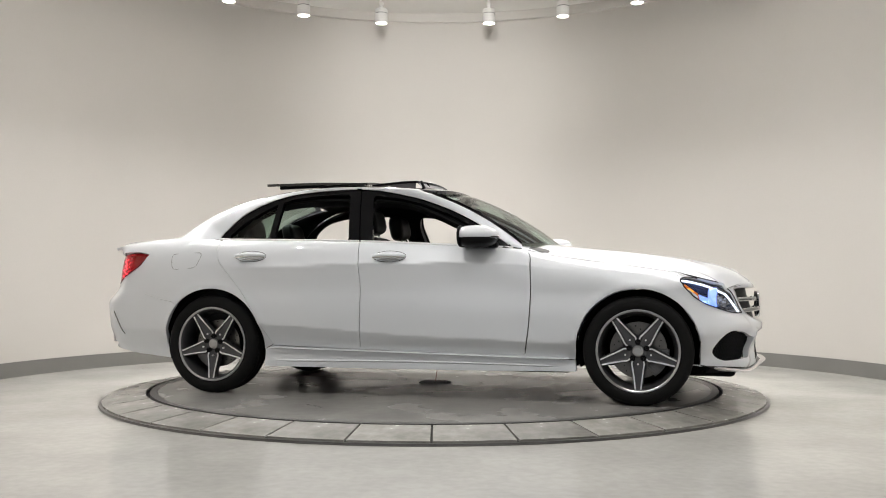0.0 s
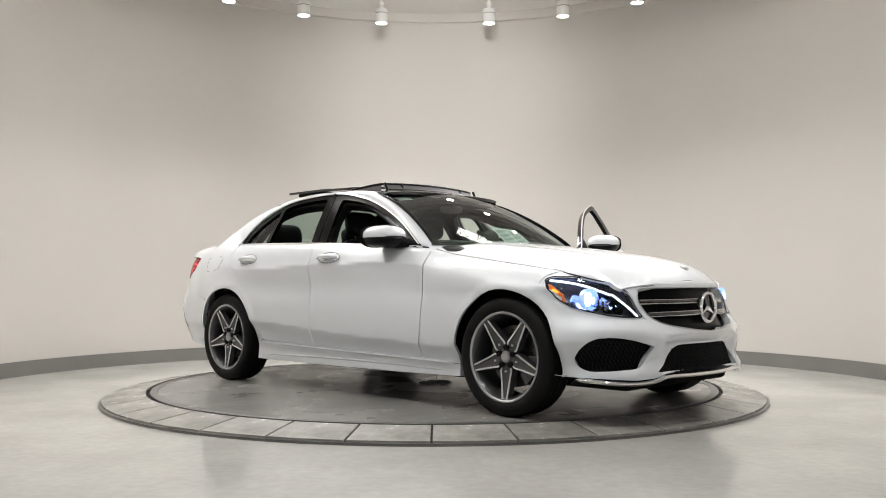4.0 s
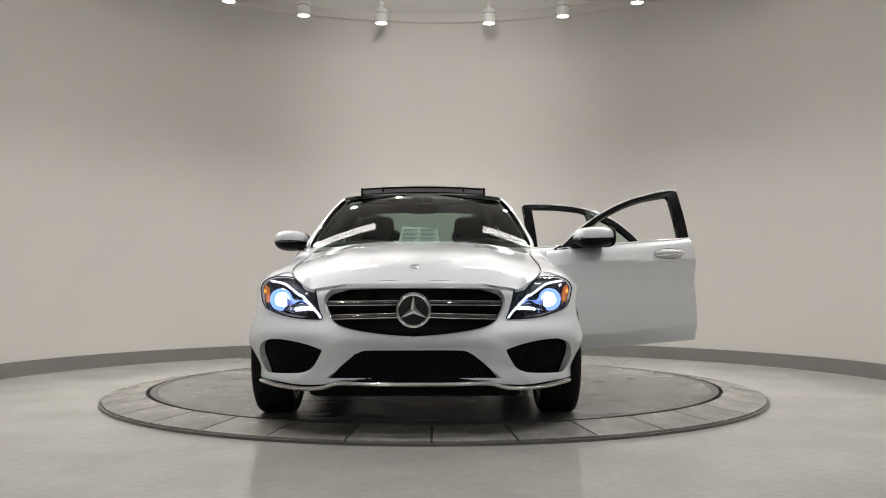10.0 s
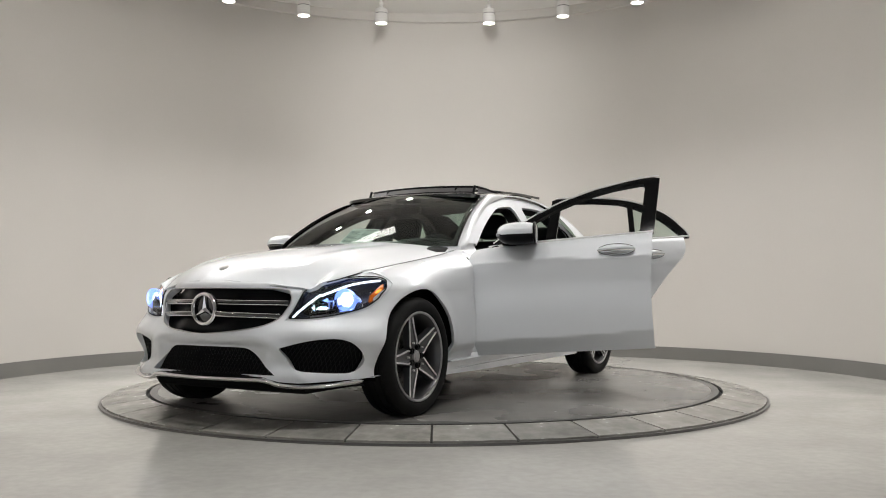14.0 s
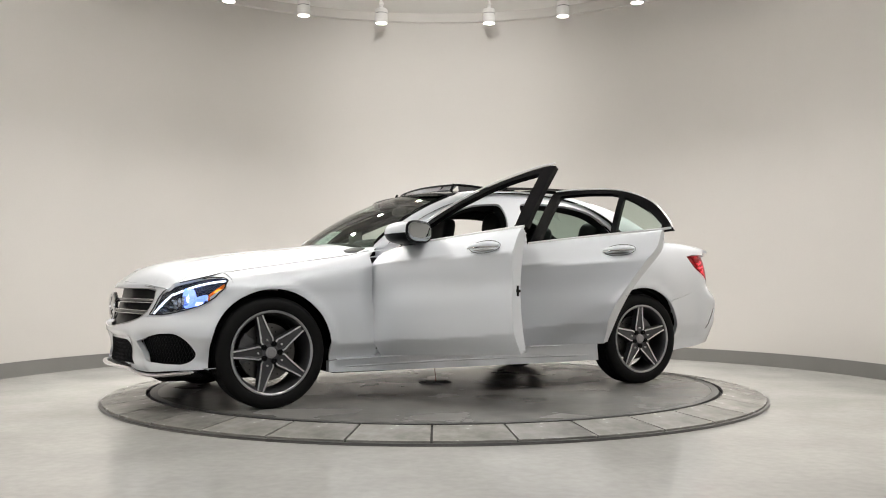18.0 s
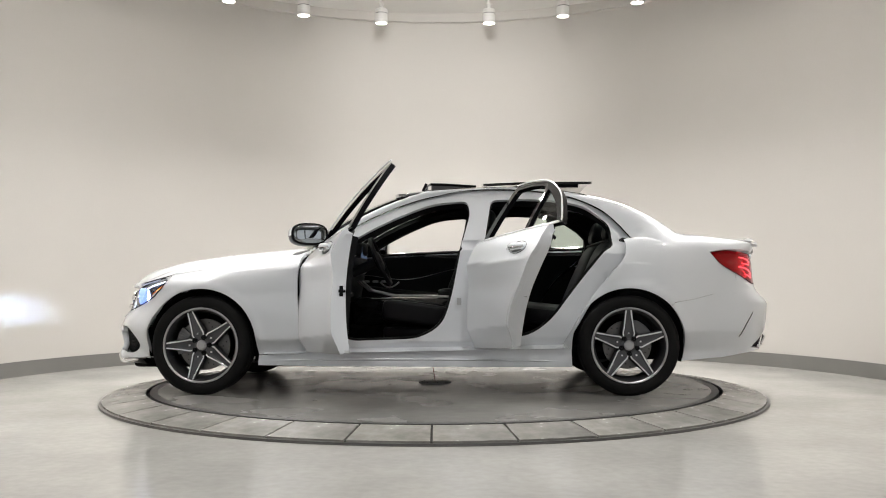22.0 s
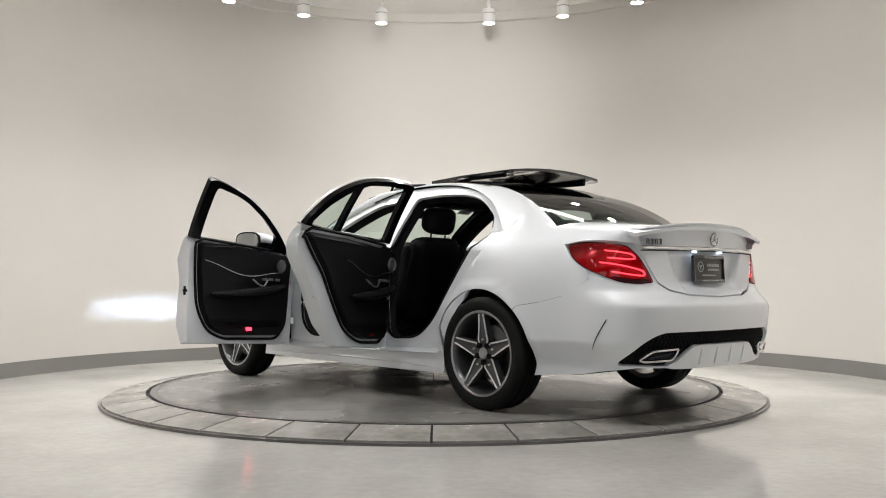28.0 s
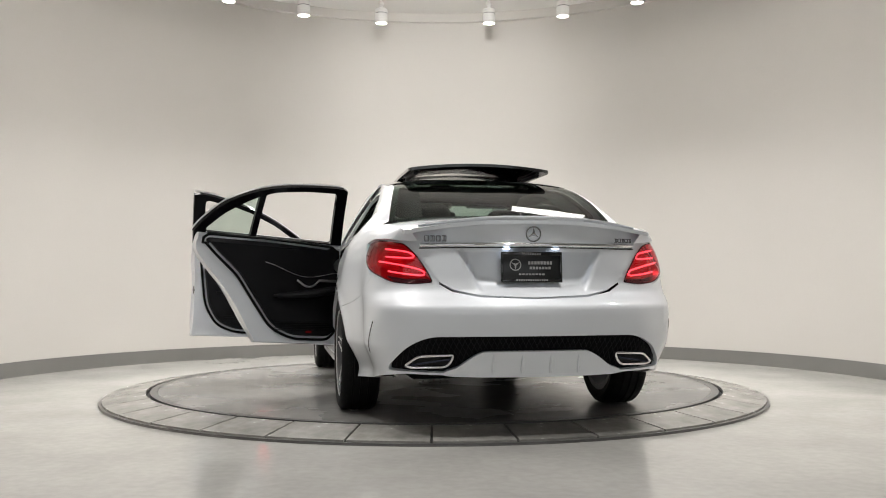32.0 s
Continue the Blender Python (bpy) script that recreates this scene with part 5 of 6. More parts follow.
R_IN2 = round_poly([(-1.060, 1.046), (-1.055, 1.299), (-1.13, 1.264), (-1.265, 1.182), (-1.37, 1.080), (-1.37, 1.055)], [0.01, 0.01, 0.04, 0.05, 0.02, 0.01], 4)
MIRROR_GLASS = mat("mirror_glass", (0.35, 0.37, 0.38), 0.01, 1.0)
RED_LAMP = mat("door_warning_lamp", (0.9, 0.05, 0.05), 0.4, emit=(1.0, 0.02, 0.04), glow=7.0)


def superball(bm, c, r, m=Matrix.Identity(4), n=20, k=14, e=0.75, cut=None, floor=None, top=None):
    rows = []
    for i in range(k + 1):
        a = -math.pi / 2 + math.pi * i / k
        ring = []
        for j in range(n):
            b = 2 * math.pi * j / n
            f = lambda t: math.copysign(abs(t) ** e, t)
            x, y, z = r[0] * f(math.cos(a)) * f(math.cos(b)), r[1] * f(math.cos(a)) * f(math.sin(b)), r[2] * f(math.sin(a))
            if cut is not None:
                x = max(x, cut)
            if floor is not None:
                z = max(z, floor)
            if top is not None:
                z = min(z, top)
            ring.append(bm.verts.new(m @ Vector((c[0] + x, c[1] + y, c[2] + z))))
        rows.append(ring)
    for p, q in zip(rows, rows[1:]):
        for j in range(n):
            bm.faces.new((p[j], p[(j + 1) % n], q[(j + 1) % n], q[j]))
    bmesh.ops.remove_doubles(bm, verts=bm.verts, dist=1e-5)


def side_mirror(door, sg):
    base = new("mirror")
    base.parent, base["label"] = door, "white door mirror with dark glass"
    bm = bmesh.new()
    superball(bm, (0.430, 0.900 * sg, 1.036), (0.140, 0.118, 0.070), e=0.78, cut=-0.095, floor=-0.008)
    part("shell", bm, PAINT, base)
    bm = bmesh.new()
    superball(bm, (0.429, 0.899 * sg, 1.036), (0.137, 0.115, 0.070), e=0.78, cut=-0.096, top=-0.009)
    part("lower_shell", bm, BLACK, base, "black lower half of the mirror")
    bm = bmesh.new()
    tube(bm, [(0.525 - 0.05 * (t - 0.5) ** 2 * 4 + 0.043, sg * (0.80 + 0.20 * t), 1.028) for t in np.linspace(0.1, 0.9, 8)], 0.009, n=8)
    part("indicator_strip", bm, GLOSS_BLACK, base, "dark indicator strip")
    bm = bmesh.new()
    tube(bm, [(0.525 - 0.05 * (t - 0.5) ** 2 * 4 + 0.047, sg * (0.80 + 0.20 * t), 1.038) for t in np.linspace(0.08, 0.92, 10)], 0.003, n=6)
    part("strip_edge", bm, BRIGHT, base, "bright edge over the indicator strip")
    bm = bmesh.new()
    superball(bm, (0.334, 0.900 * sg, 1.036), (0.012, 0.116, 0.069), e=0.72)
    part("bezel", bm, BLACK, base, "black rim round the mirror glass")
    bm = bmesh.new()
    superball(bm, (0.326, 0.900 * sg, 1.036), (0.006, 0.102, 0.058), e=0.7)
    part("glass", bm, MIRROR_GLASS, base, "mirror glass")
    bm = bmesh.new()
    box(bm, 0.50, 0.80 * sg, 0.985, 0.10, 0.09, 0.035, 0.012)
    part("arm", bm, BLACK, base, "black mirror foot")
    tri = [(0.625, 0.975), (0.435, 1.080), (0.455, 0.985)]
    patch("sail_panel", round_poly(tri, 0.01), green_map, BLACK, base, 0.03, side=sg, depth=0.02, lift=0.003)


def door(front, sg, opened):
    out = FRONT_DOOR if front else REAR_DOOR
    d = patch("front_door" if front else "rear_door", on_side(out), side_map, PAINT, car, 0.015, side=sg, gap=0.0025, depth=0.028,
              label=("white front door" if front else "white rear door") + (" standing wide open" if opened else ", closed"))
    fr, holes = (F_OUT, [F_IN]) if front else (R_OUT_FRAME, [R_IN1, R_IN2])
    patch("window_frame", fr, full_map, FRAME_BLACK, d, 0.03, holes=holes, side=sg, depth=0.03, back=True, lift=-0.006, label="black window frame")
    if not front:
        g = patch("quarter_glass", grow(R_IN2, 0.008), green_map, GLASS, d, 0.04, side=sg, depth=0.0, lift=-0.018, label="small fixed greenish pane")
        g.visible_shadow = False
    # chrome along the belt and over the frame
    x0, x1 = (0.64, -0.378) if front else (-0.390, -1.445)
    bar("belt_strip", [(x, float(YT(x)) + 0.002, float(ZT(x)) + 0.004) for x in np.linspace(x0, x1, 14)], 0.0075, BRIGHT, d, "chrome belt strip", sg, flat=0.7)
    top = dlo_part(-0.45, 0.62) if front else dlo_part(-1.449, -0.46)
    bar("frame_strip", on(green_map, top, 0.005), 0.0048, BRIGHT, d, "thin chrome strip over the window", sg, n=6)
    # handle in its hollow
    hx = (-0.045, -0.262) if front else (-1.034, -1.250)
    hz = 0.918 if front else 0.927
    P = [np.array([float(c) for c in full_map(np.array(x), np.array(hz))]) for x in np.linspace(*hx, 9)]
    arc = [p + [0, 0.014 + 0.026 * math.sin(math.pi * t), 0.004 * math.sin(math.pi * t)] for p, t in zip(P, np.linspace(0, 1, 9))]
    h = bar("handle", arc, [0.010, 0.015, 0.017, 0.018, 0.018, 0.018, 0.017, 0.015, 0.010], PAINT, d, "white pull handle with chrome edge", sg, flat=0.75, n=10)
    bar("handle_edge", [p + [0, 0.010, -0.010] for p in arc], 0.005, CHROME, h, "chrome handle edge", sg, n=6)
    bm = bmesh.new()
    c = P[4]
    superball(bm, (c[0], (c[1] - 0.006) * sg, c[2] - 0.004), (0.098, 0.009, 0.034), e=0.85)
    part("handle_cup", bm, PAINT, d)
    ring = [np.array([float(q) for q in full_map(np.array(c[0] + 0.112 * math.cos(a)), np.array(hz - 0.003 + 0.036 * math.sin(a)))]) + [0, 0.0005, 0] for a in np.linspace(0, 2 * math.pi, 33)]
    bar("cup_outline", ring, 0.0016, SEAL, d, "", sg, n=5)
    # a satin bar stands in for the shade low in the handle cup
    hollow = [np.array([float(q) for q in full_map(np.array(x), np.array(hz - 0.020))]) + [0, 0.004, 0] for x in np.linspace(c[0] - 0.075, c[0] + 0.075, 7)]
    bar("cup_shade", hollow, [0.001, 0.006, 0.008, 0.009, 0.008, 0.006, 0.001], SATIN, d, "", sg, flat=0.6)
    if front:
        side_mirror(d, sg)
    # inner side
    inn = round_poly(grow(out, -0.03), 0.05)
    shell = patch("inner_shell", grow(out, -0.004), inner_map, PAINT, d, 0.05, side=sg, depth=0.0, lift=-0.055, label="white inner door shell")
    edge_o, edge_i = grow(out, -0.004), grow(out, -0.0045)
    O, I = on(side_map, on_side(edge_o), -0.018), on(inner_map, edge_i, -0.0555)
    ruled("shut_face", [list(O) + [O[0]], list(0.5 * (O + I)) + [0.5 * (O[0] + I[0])], list(I) + [I[0]]], PAINT, d, "white shut face of the door", sg)
    if front:
        lin = [(0.655, 0.90), (0.655, 0.60), (0.625, 0.42), (0.55, 0.345), (-0.02, 0.355), (-0.16, 0.41), (-0.24, 0.55), (-0.275, 0.80), (-0.31, 1.02), (0.60, 0.955)]
    else:
        lin = [(-0.43, 1.0), (-0.42, 0.42), (-0.47, 0.365), (-0.72, 0.372), (-0.86, 0.44), (-0.97, 0.60), (-1.10, 0.79), (-1.27, 0.94), (-1.37, 1.04), (-0.9, 1.03)]
    lin = round_poly(lin, 0.06)
    t = patch("door_lining", lin, inner_map, LEATHER, d, 0.04, side=sg, depth=-0.05, lift=-0.105, label="black door lining with speaker and chrome pull")
    ring = [(p[0], p[1]) for p in grow(lin, 0.024)]
    S = on(inner_map, ring, -0.060)
    bar("rubber_seal", list(S) + [S[0]], 0.009, SEAL, d, "black rubber seal", sg)
    xr = 0.48 if front else -0.46
    z1 = 0.70
    dx = -1
    yi = 0.872 - 0.114
    # armrest, curved brightwork, pull, speaker, switches
    bm = bmesh.new()
    L = 0.78 if front else 0.52
    tube(bm, [(xr + 0.10 + dx * L * k, sg * (yi - 0.012 - 0.030 * math.sin(math.pi * min(1, 1.15 * k))), z1 - 0.055 + 0.075 * (1 - k) ** 2) for k in np.linspace(0, 1, 10)], [0.012, 0.022, 0.028, 0.03, 0.03, 0.03, 0.028, 0.024, 0.018, 0.008], n=10, flat=1.1)
    part("armrest", bm, LEATHER, t)
    bar("trim_line", [(xr + 0.08 + dx * (L + 0.05) * k, yi - 0.004 - 0.010 * k, z1 + 0.115 + 0.05 * k ** 2 - 0.05 * math.sin(math.pi * k) ** 2) for k in np.linspace(0, 1, 14)], 0.0025, DIM, t, "thin satin trim line", sg, n=6)
    bar("door_pull", [(xr - 0.10 + dx * 0.16 * k, yi - 0.012 - 0.022 * math.sin(math.pi * k), z1 + 0.055 - 0.045 * math.sin(math.pi * k)) for k in np.linspace(0, 1, 9)], 0.007, DIM, t, "dark satin door pull", sg)
    bm = bmesh.new()
    lathe(bm, [(0.0005, 0.012), (0.034, 0.012), (0.036, 0.018), (0.046, 0.018), (0.048, 0.004)], n=28, m=pose(xr + 0.055, sg * (yi - 0.002), z1 + 0.165, 90 * sg))
    part("tweeter", bm, DIM, t, "round satin metal speaker cover")
    for k in range(3):
        bm = bmesh.new()
        box(bm, xr + 0.015 - 0.075 * k if front else xr + 0.0 - 0.04 * k, sg * (yi - 0.012), z1 + (0.06 if front else 0.055), 0.05, 0.014, 0.018, 0.004)
        part("switch", bm, DIM, t, "satin switch")
    bm = bmesh.new()
    for k in range(5):
        tube(bm, [(xr + 0.06 + dx * L * 0.9 * q, sg * (yi - 0.004), 0.42 + 0.012 * k) for q in np.linspace(0, 1, 4)], 0.002, n=5)
    part("map_pocket", bm, BLACK, t)
    if opened:
        bm = bmesh.new()
        if front:
            box(bm, 0.20, sg * 0.752, 0.405, 0.055, 0.014, 0.024, 0.003)
            part("warning_lamp", bm, RED_LAMP, d, "glowing red warning lamp")
        else:
            box(bm, -0.62, sg * 0.752, 0.405, 0.04, 0.014, 0.016, 0.003)
            part("reflector", bm, mat("red_reflector", (0.25, 0.01, 0.015), 0.2), d, "small red reflector")
        # latch on the shut face
        bm = bmesh.new()
        lx, lz = (-0.345, 0.66) if front else (-1.155, 0.66)
        box(bm, lx + 0.004, sg * 0.842, lz, 0.016, 0.022, 0.06, 0.003)
        box(bm, lx + 0.004, sg * 0.838, lz, 0.018, 0.04, 0.016, 0.002)
        part("latch", bm, BLACK, d, "black latch on the shut face")
    if opened:
        hx, hy = (0.742, 0.868) if front else (-0.392, 0.872)
        ang = -70.0 if front else -69.0
        T = Matrix.Translation((hx, hy, 0.6))
        d.matrix_basis = T @ pose(0, 0, 0, 2.0 if front else 2.2, 0, 0) @ pose(0, 0, 0, 0, 0, ang) @ T.inverted()
    return d


for sg in (1, -1):
    door(True, sg, sg > 0)
    door(False, sg, sg > 0)

# ---- body inside the doors: pillars, sill, jambs ----
jamb_out = [(0.80, 0.90), (0.80, 0.70), (0.78, 0.43), (0.75, 0.285), (-0.36, 0.302), (-1.01, 0.322), (-1.065, 0.415), (-1.22, 0.675), (-1.34, 0.812), (-1.435, 0.94), (-1.475, 1.046)] \
    + [(p[0] + 0.028 * (p[0] + 0.4) / math.hypot(p[0] + 0.4, p[1] - 1.0), p[1] + 0.028 * (p[1] - 1.0) / math.hypot(p[0] + 0.4, p[1] - 1.0)) for p in DLO_TOP[::-1][3:-1]] + [(0.70, 0.955), (0.77, 0.94)]
open_f = round_poly([(0.535, 0.90), (0.575, 0.62), (0.56, 0.45), (0.44, 0.362), (-0.03, 0.378), (-0.185, 0.47), (-0.245, 0.66), (-0.30, 0.95), (-0.375, 1.24), (-0.355, 1.335), (-0.11, 1.315), (0.116, 1.222), (0.316, 1.122), (0.53, 0.985)],
                    [0.05, 0.1, 0.1, 0.1, 0.1, 0.12, 0.1, 0.1, 0.05, 0.05, 0.1, 0.1, 0.1, 0.05], 4)
open_r = round_poly([(-0.47, 1.03), (-0.455, 0.62), (-0.47, 0.42), (-0.53, 0.383), (-0.76, 0.394), (-0.91, 0.50), (-1.05, 0.69), (-1.20, 0.88), (-1.345, 1.045), (-1.335, 1.16), (-1.18, 1.29), (-0.97, 1.338), (-0.75, 1.348), (-0.52, 1.34)],
                    [0.1, 0.1, 0.05, 0.05, 0.1, 0.1, 0.2, 0.2, 0.06, 0.08, 0.1, 0.1, 0.05, 0.04], 4)


def jamb_map(x, z):
    x, z = np.asarray(x, float), np.asarray(z, float)
    a = full_map(x, z)
    return x, np.where(z > ZT(x), a[1], np.minimum(a[1], 0.862) - 0.0), a[2]


def jamb_open(x, z):
    x, y, zz = jamb_map(x, z)
    return x, y + 0.022 * np.clip((zz - ZT(x)) / 0.03, 0, 1) * step01((x + 1.40) / 0.25), zz


for sg in (1, -1):
    patch("door_jamb", jamb_out, jamb_open if sg > 0 else jamb_map, PAINT if sg > 0 else BLACK, car, 0.03, holes=[open_f, open_r], side=sg, depth=0.022, lift=-0.038, label="white door jambs and middle pillar" if sg > 0 else "black door surround")
    patch("jamb_lining", jamb_out, jamb_map, TRIM, car, 0.03, holes=[open_f, open_r], side=sg, depth=0.05, lift=-0.062, label="black lining round the door openings")
    # a black sheet stands in for the deep shade between fender and door
    patch("hinge_shade", dense([(0.80, 0.93), (0.80, 0.31), (0.70, 0.31), (0.712, 0.60), (0.70, 0.93)], 0.04), jamb_map, BLACK, car, 0.05, side=sg, depth=0.0, lift=-0.030, label="black sheet for the deep shade in front of the door")
    patch("pillar_filler", dense([(-1.408, 0.93), (-1.405, 0.996), (-1.62, 0.99), (-1.62, 0.87), (-1.47, 0.87)], 0.03), side_map, PAINT, car, 0.03, side=sg, depth=0.0, lift=-0.007)
    for o in (open_f, open_r):
        S = on(jamb_map, o, -0.045)
        bar("jamb_seal", list(S) + [S[0]], 0.010, SEAL, car, "black seal round the door opening", sg)
    ruled("sill_top", [[(x, 0.868, 0.29 - 0.02 * x) for x in np.linspace(1.0, -1.0, 8)], [(x, 0.80, 0.315 - 0.02 * x) for x in np.linspace(1.0, -1.0, 8)], [(x, 0.74, 0.33 - 0.02 * x) for x in np.linspace(1.0, -1.0, 8)]], PAINT, car, "white sill", sg)
    bm = bmesh.new()
    box(bm, 0.13, sg * 0.795, 0.362, 0.42, 0.05, 0.006, 0.002)
    part("sill_plate", bm, SATIN, car, "satin steel sill plate")
# striker and hinges on the left pillar
for x, z in ((-0.30, 0.62),):
    bm = bmesh.new()
    box(bm, x, 0.828, z, 0.028, 0.016, 0.045, 0.003)
    box(bm, x, 0.850, z, 0.03, 0.02, 0.008, 0.002)
    part("striker", bm, SATIN, car, "steel door striker")
for x in (0.70, -0.43):
    for z in (0.46, 0.76):
        bm = bmesh.new()
        box(bm, x, 0.845, z, 0.07, 0.03, 0.05, 0.006)
        part("hinge", bm, PAINT, car, "white door hinge")


# ---- wheels ----
R_TYRE, R_RIM = 0.330, 0.250


def build_wheel(front):
    w = new("wheel")
    w.parent, w["label"] = car, "grey five-spoke alloy wheel with low tyre"
    bm = bmesh.new()
    prof = [(R_RIM - 0.006, 0.088), (R_RIM + 0.004, 0.099), (R_RIM + 0.020, 0.107), (R_RIM + 0.045, 0.110), (R_TYRE - 0.018, 0.104), (R_TYRE - 0.006, 0.094), (R_TYRE, 0.078)]
    for g in (0.045, 0.0, -0.045):
        prof += [(R_TYRE, g + 0.006), (R_TYRE - 0.007, g + 0.004), (R_TYRE - 0.007, g - 0.004), (R_TYRE, g - 0.006)]
    prof += [(R_TYRE, -0.078), (R_TYRE - 0.006, -0.094), (R_TYRE - 0.018, -0.104), (R_RIM + 0.045, -0.110), (R_RIM + 0.004, -0.099), (R_RIM - 0.006, -0.088)]
    lathe(bm, prof, n=72)
    part("tyre", bm, RUBBER, w, "black low-profile tyre", angle=30)
    bm = bmesh.new()
    for k in range(90):
        m = pose(0, 0, 0, 0, 0, k * 4)
        for y in (0.062, -0.062):
            box(bm, R_TYRE - 0.0005, 0, y, 0.003, 0.010, 0.026, m=m)
    tagged(part("tread", bm, RUBBER, w, smooth=False), kind="stuff")
    bm = bmesh.new()
    lathe(bm, [(R_RIM + 0.002, 0.094), (R_RIM + 0.001, 0.102), (R_RIM - 0.006, 0.103), (R_RIM - 0.013, 0.098)], n=72)
    part("rim_edge", bm, RIM_LIP, w, "machined bright rim edge")
    bm = bmesh.new()
    lathe(bm, [(R_RIM - 0.013, 0.098), (R_RIM - 0.022, 0.085), (R_RIM - 0.030, 0.05), (R_RIM - 0.040, -0.02), (R_RIM - 0.030, -0.095), (R_RIM + 0.0, -0.098)], n=72)
    part("barrel", bm, RIM_GREY, w)
    # spokes: a dark body, two machined edges that run together towards the rim
    for i in range(5):
        m = pose(0, 0, 0, 0, 0, 90 + 72 * i)
        bm = bmesh.new()
        st = [(0.036, 0.026, 0.072), (0.058, 0.036, 0.075), (0.078, 0.0415, 0.077), (0.10, 0.0375, 0.079), (0.14, 0.0315, 0.082), (0.19, 0.0255, 0.087), (0.240, 0.020, 0.093)]
        rows = [[bm.verts.new(m @ Vector(v)) for v in ((r, -h * 1.25, z - 0.040), (r, -h, z - 0.005), (r, -h * 0.75, z - 0.003), (r, -h * 0.45, z - 0.008), (r, h * 0.45, z - 0.008), (r, h * 0.75, z - 0.003), (r, h, z - 0.005), (r, h * 1.25, z - 0.040))] for r, h, z in st]
        for p, q in zip(rows, rows[1:]):
            for k in range(8):
                bm.faces.new((p[k], p[(k + 1) % 8], q[(k + 1) % 8], q[k]))
        part("spoke", bm, SPOKE, w, angle=20)
        for s in (1, -1):
            bm = bmesh.new()
            rows = []
            for r, h, z in st:
                a, b = h * 1.03, max(h * 1.03 - 0.0095, 0.0)
                rows.append([bm.verts.new(m @ Vector((r, s * a, z - 0.005))), bm.verts.new(m @ Vector((r, s * (a - 0.0015), z))), bm.verts.new(m @ Vector((r, s * b, z - 0.0005))), bm.verts.new(m @ Vector((r, s * (b - 0.001), z - 0.007)))])
            for p, q in zip(rows, rows[1:]):
                for k in range(3):
                    bm.faces.new((p[k], p[k + 1], q[k + 1], q[k]))
            part("spoke_edge", bm, RIM_CUT, w, "machined spoke edge", angle=25)
        bm = bmesh.new()
        a = radians(90 + 36 + 72 * i)
        lathe(bm, [(0.0005, 0.080), (0.007, 0.080), (0.008, 0.0765), (0.0155, 0.0765), (0.0165, 0.0805), (0.0175, 0.080), (0.0175, 0.05)], n=16, m=Matrix.Translation((0.054 * math.cos(a), 0.054 * math.sin(a), 0)))
        part("wheel_bolt", bm, BLACK, w, "dark wheel bolt")
        bm = bmesh.new()
        lathe(bm, [(0.0005, 0.0805), (0.0030, 0.0805), (0.0035, 0.082), (0.0055, 0.082), (0.0060, 0.080), (0.0060, 0.07)], n=14, m=m @ Matrix.Translation((0.080, 0, 0)))
        part("spoke_stud", bm, RIM_CUT, w, "small bright stud")
    bm = bmesh.new()
    lathe(bm, [(0.0005, 0.084), (0.018, 0.084), (0.019, 0.085), (0.0215, 0.085), (0.0225, 0.083), (0.032, 0.080), (0.034, 0.07)], n=32)
    part("hub_cap", bm, RIM_LIP, w, "grey hub cap")
    bm = bmesh.new()
    lathe(bm, [(0.034, 0.072), (0.052, 0.066), (0.075, 0.058), (0.078, 0.03), (0.05, 0.02)], n=40)
    part("hub", bm, RIM_GREY, w)
    bm = bmesh.new()
    rd = 0.172 if front else 0.160
    lathe(bm, [(0.07, 0.012), (0.085, 0.012), (0.090, 0.0), (rd, 0.0), (rd, -0.026), (0.09, -0.026)], n=60)
    disc = part("brake_disc", bm, BRAKE, w, "drilled steel brake disc")
    bm = bmesh.new()
    for k in range(30):
        a, r = radians(12 * k), (0.108, 0.128, 0.148)[k % 3]
        lathe(bm, [(0.0003, 0.0012), (0.0045, 0.0012), (0.0045, -0.001)], n=8, m=Matrix.Translation((r * math.cos(a), r * math.sin(a), 0)))
    tagged(part("drill_holes", bm, GAP, disc, "dark drilled holes"), kind="stuff")
    bm = bmesh.new()
    for k in range(10):
        a = radians((125 if front else 20) + k * 6)
        m = pose(0, 0, 0, 0, 0, math.degrees(a))
        box(bm, rd - 0.025, 0, -0.010, 0.075, 0.020, 0.075, 0.004, m=m)
    part("caliper", bm, CALIPER, w, "grey brake caliper")
    return w


for front in (True, False):
    base = build_wheel(front)
    x = AX if front else -AX
    y = 0.795 if front else 0.800
    base.matrix_basis = pose(x, -y, R_TYRE, 90, 0, 0) @ pose(0, 0, 0, 0, 0, 180 if front else 178)
    other = copy_thing(base, pose(x, y, R_TYRE, -90, 0, 0) @ pose(0, 0, 0, 0, 0, 199 if front else 181))

# wheel housings and underbody
for sg in (1, -1):
    for ax in (AX, -AX):
        bm = bmesh.new()
        rows = []
        for a in np.linspace(-0.32, math.pi + 0.32, 26):
            rows.append([bm.verts.new((ax + r * math.cos(a), sg * y, 0.335 + r * math.sin(a))) for r, y in ((0.366, 0.835), (0.362, 0.62), (0.20, 0.60), (0.01, 0.60))])
        for p, q in zip(rows, rows[1:]):
            bm.faces.new((p[0], p[1], q[1], q[0]))
            bm.faces.new((p[1], p[2], q[2], q[1]))
            bm.faces.new((p[2], p[3], q[3], q[2]))
        part("wheel_housing", bm, CARPET, car, "black wheel housing liner")
bm = bmesh.new()
box(bm, 0, 0, 0.235, 2.02, 1.60, 0.11, 0.03)
box(bm, 1.70, 0, 0.215, 0.60, 1.10, 0.12, 0.03)
box(bm, 1.42, 0, 0.26, 0.5, 1.10, 0.10, 0.03)
box(bm, -1.42, 0, 0.27, 0.9, 1.10, 0.12, 0.03)
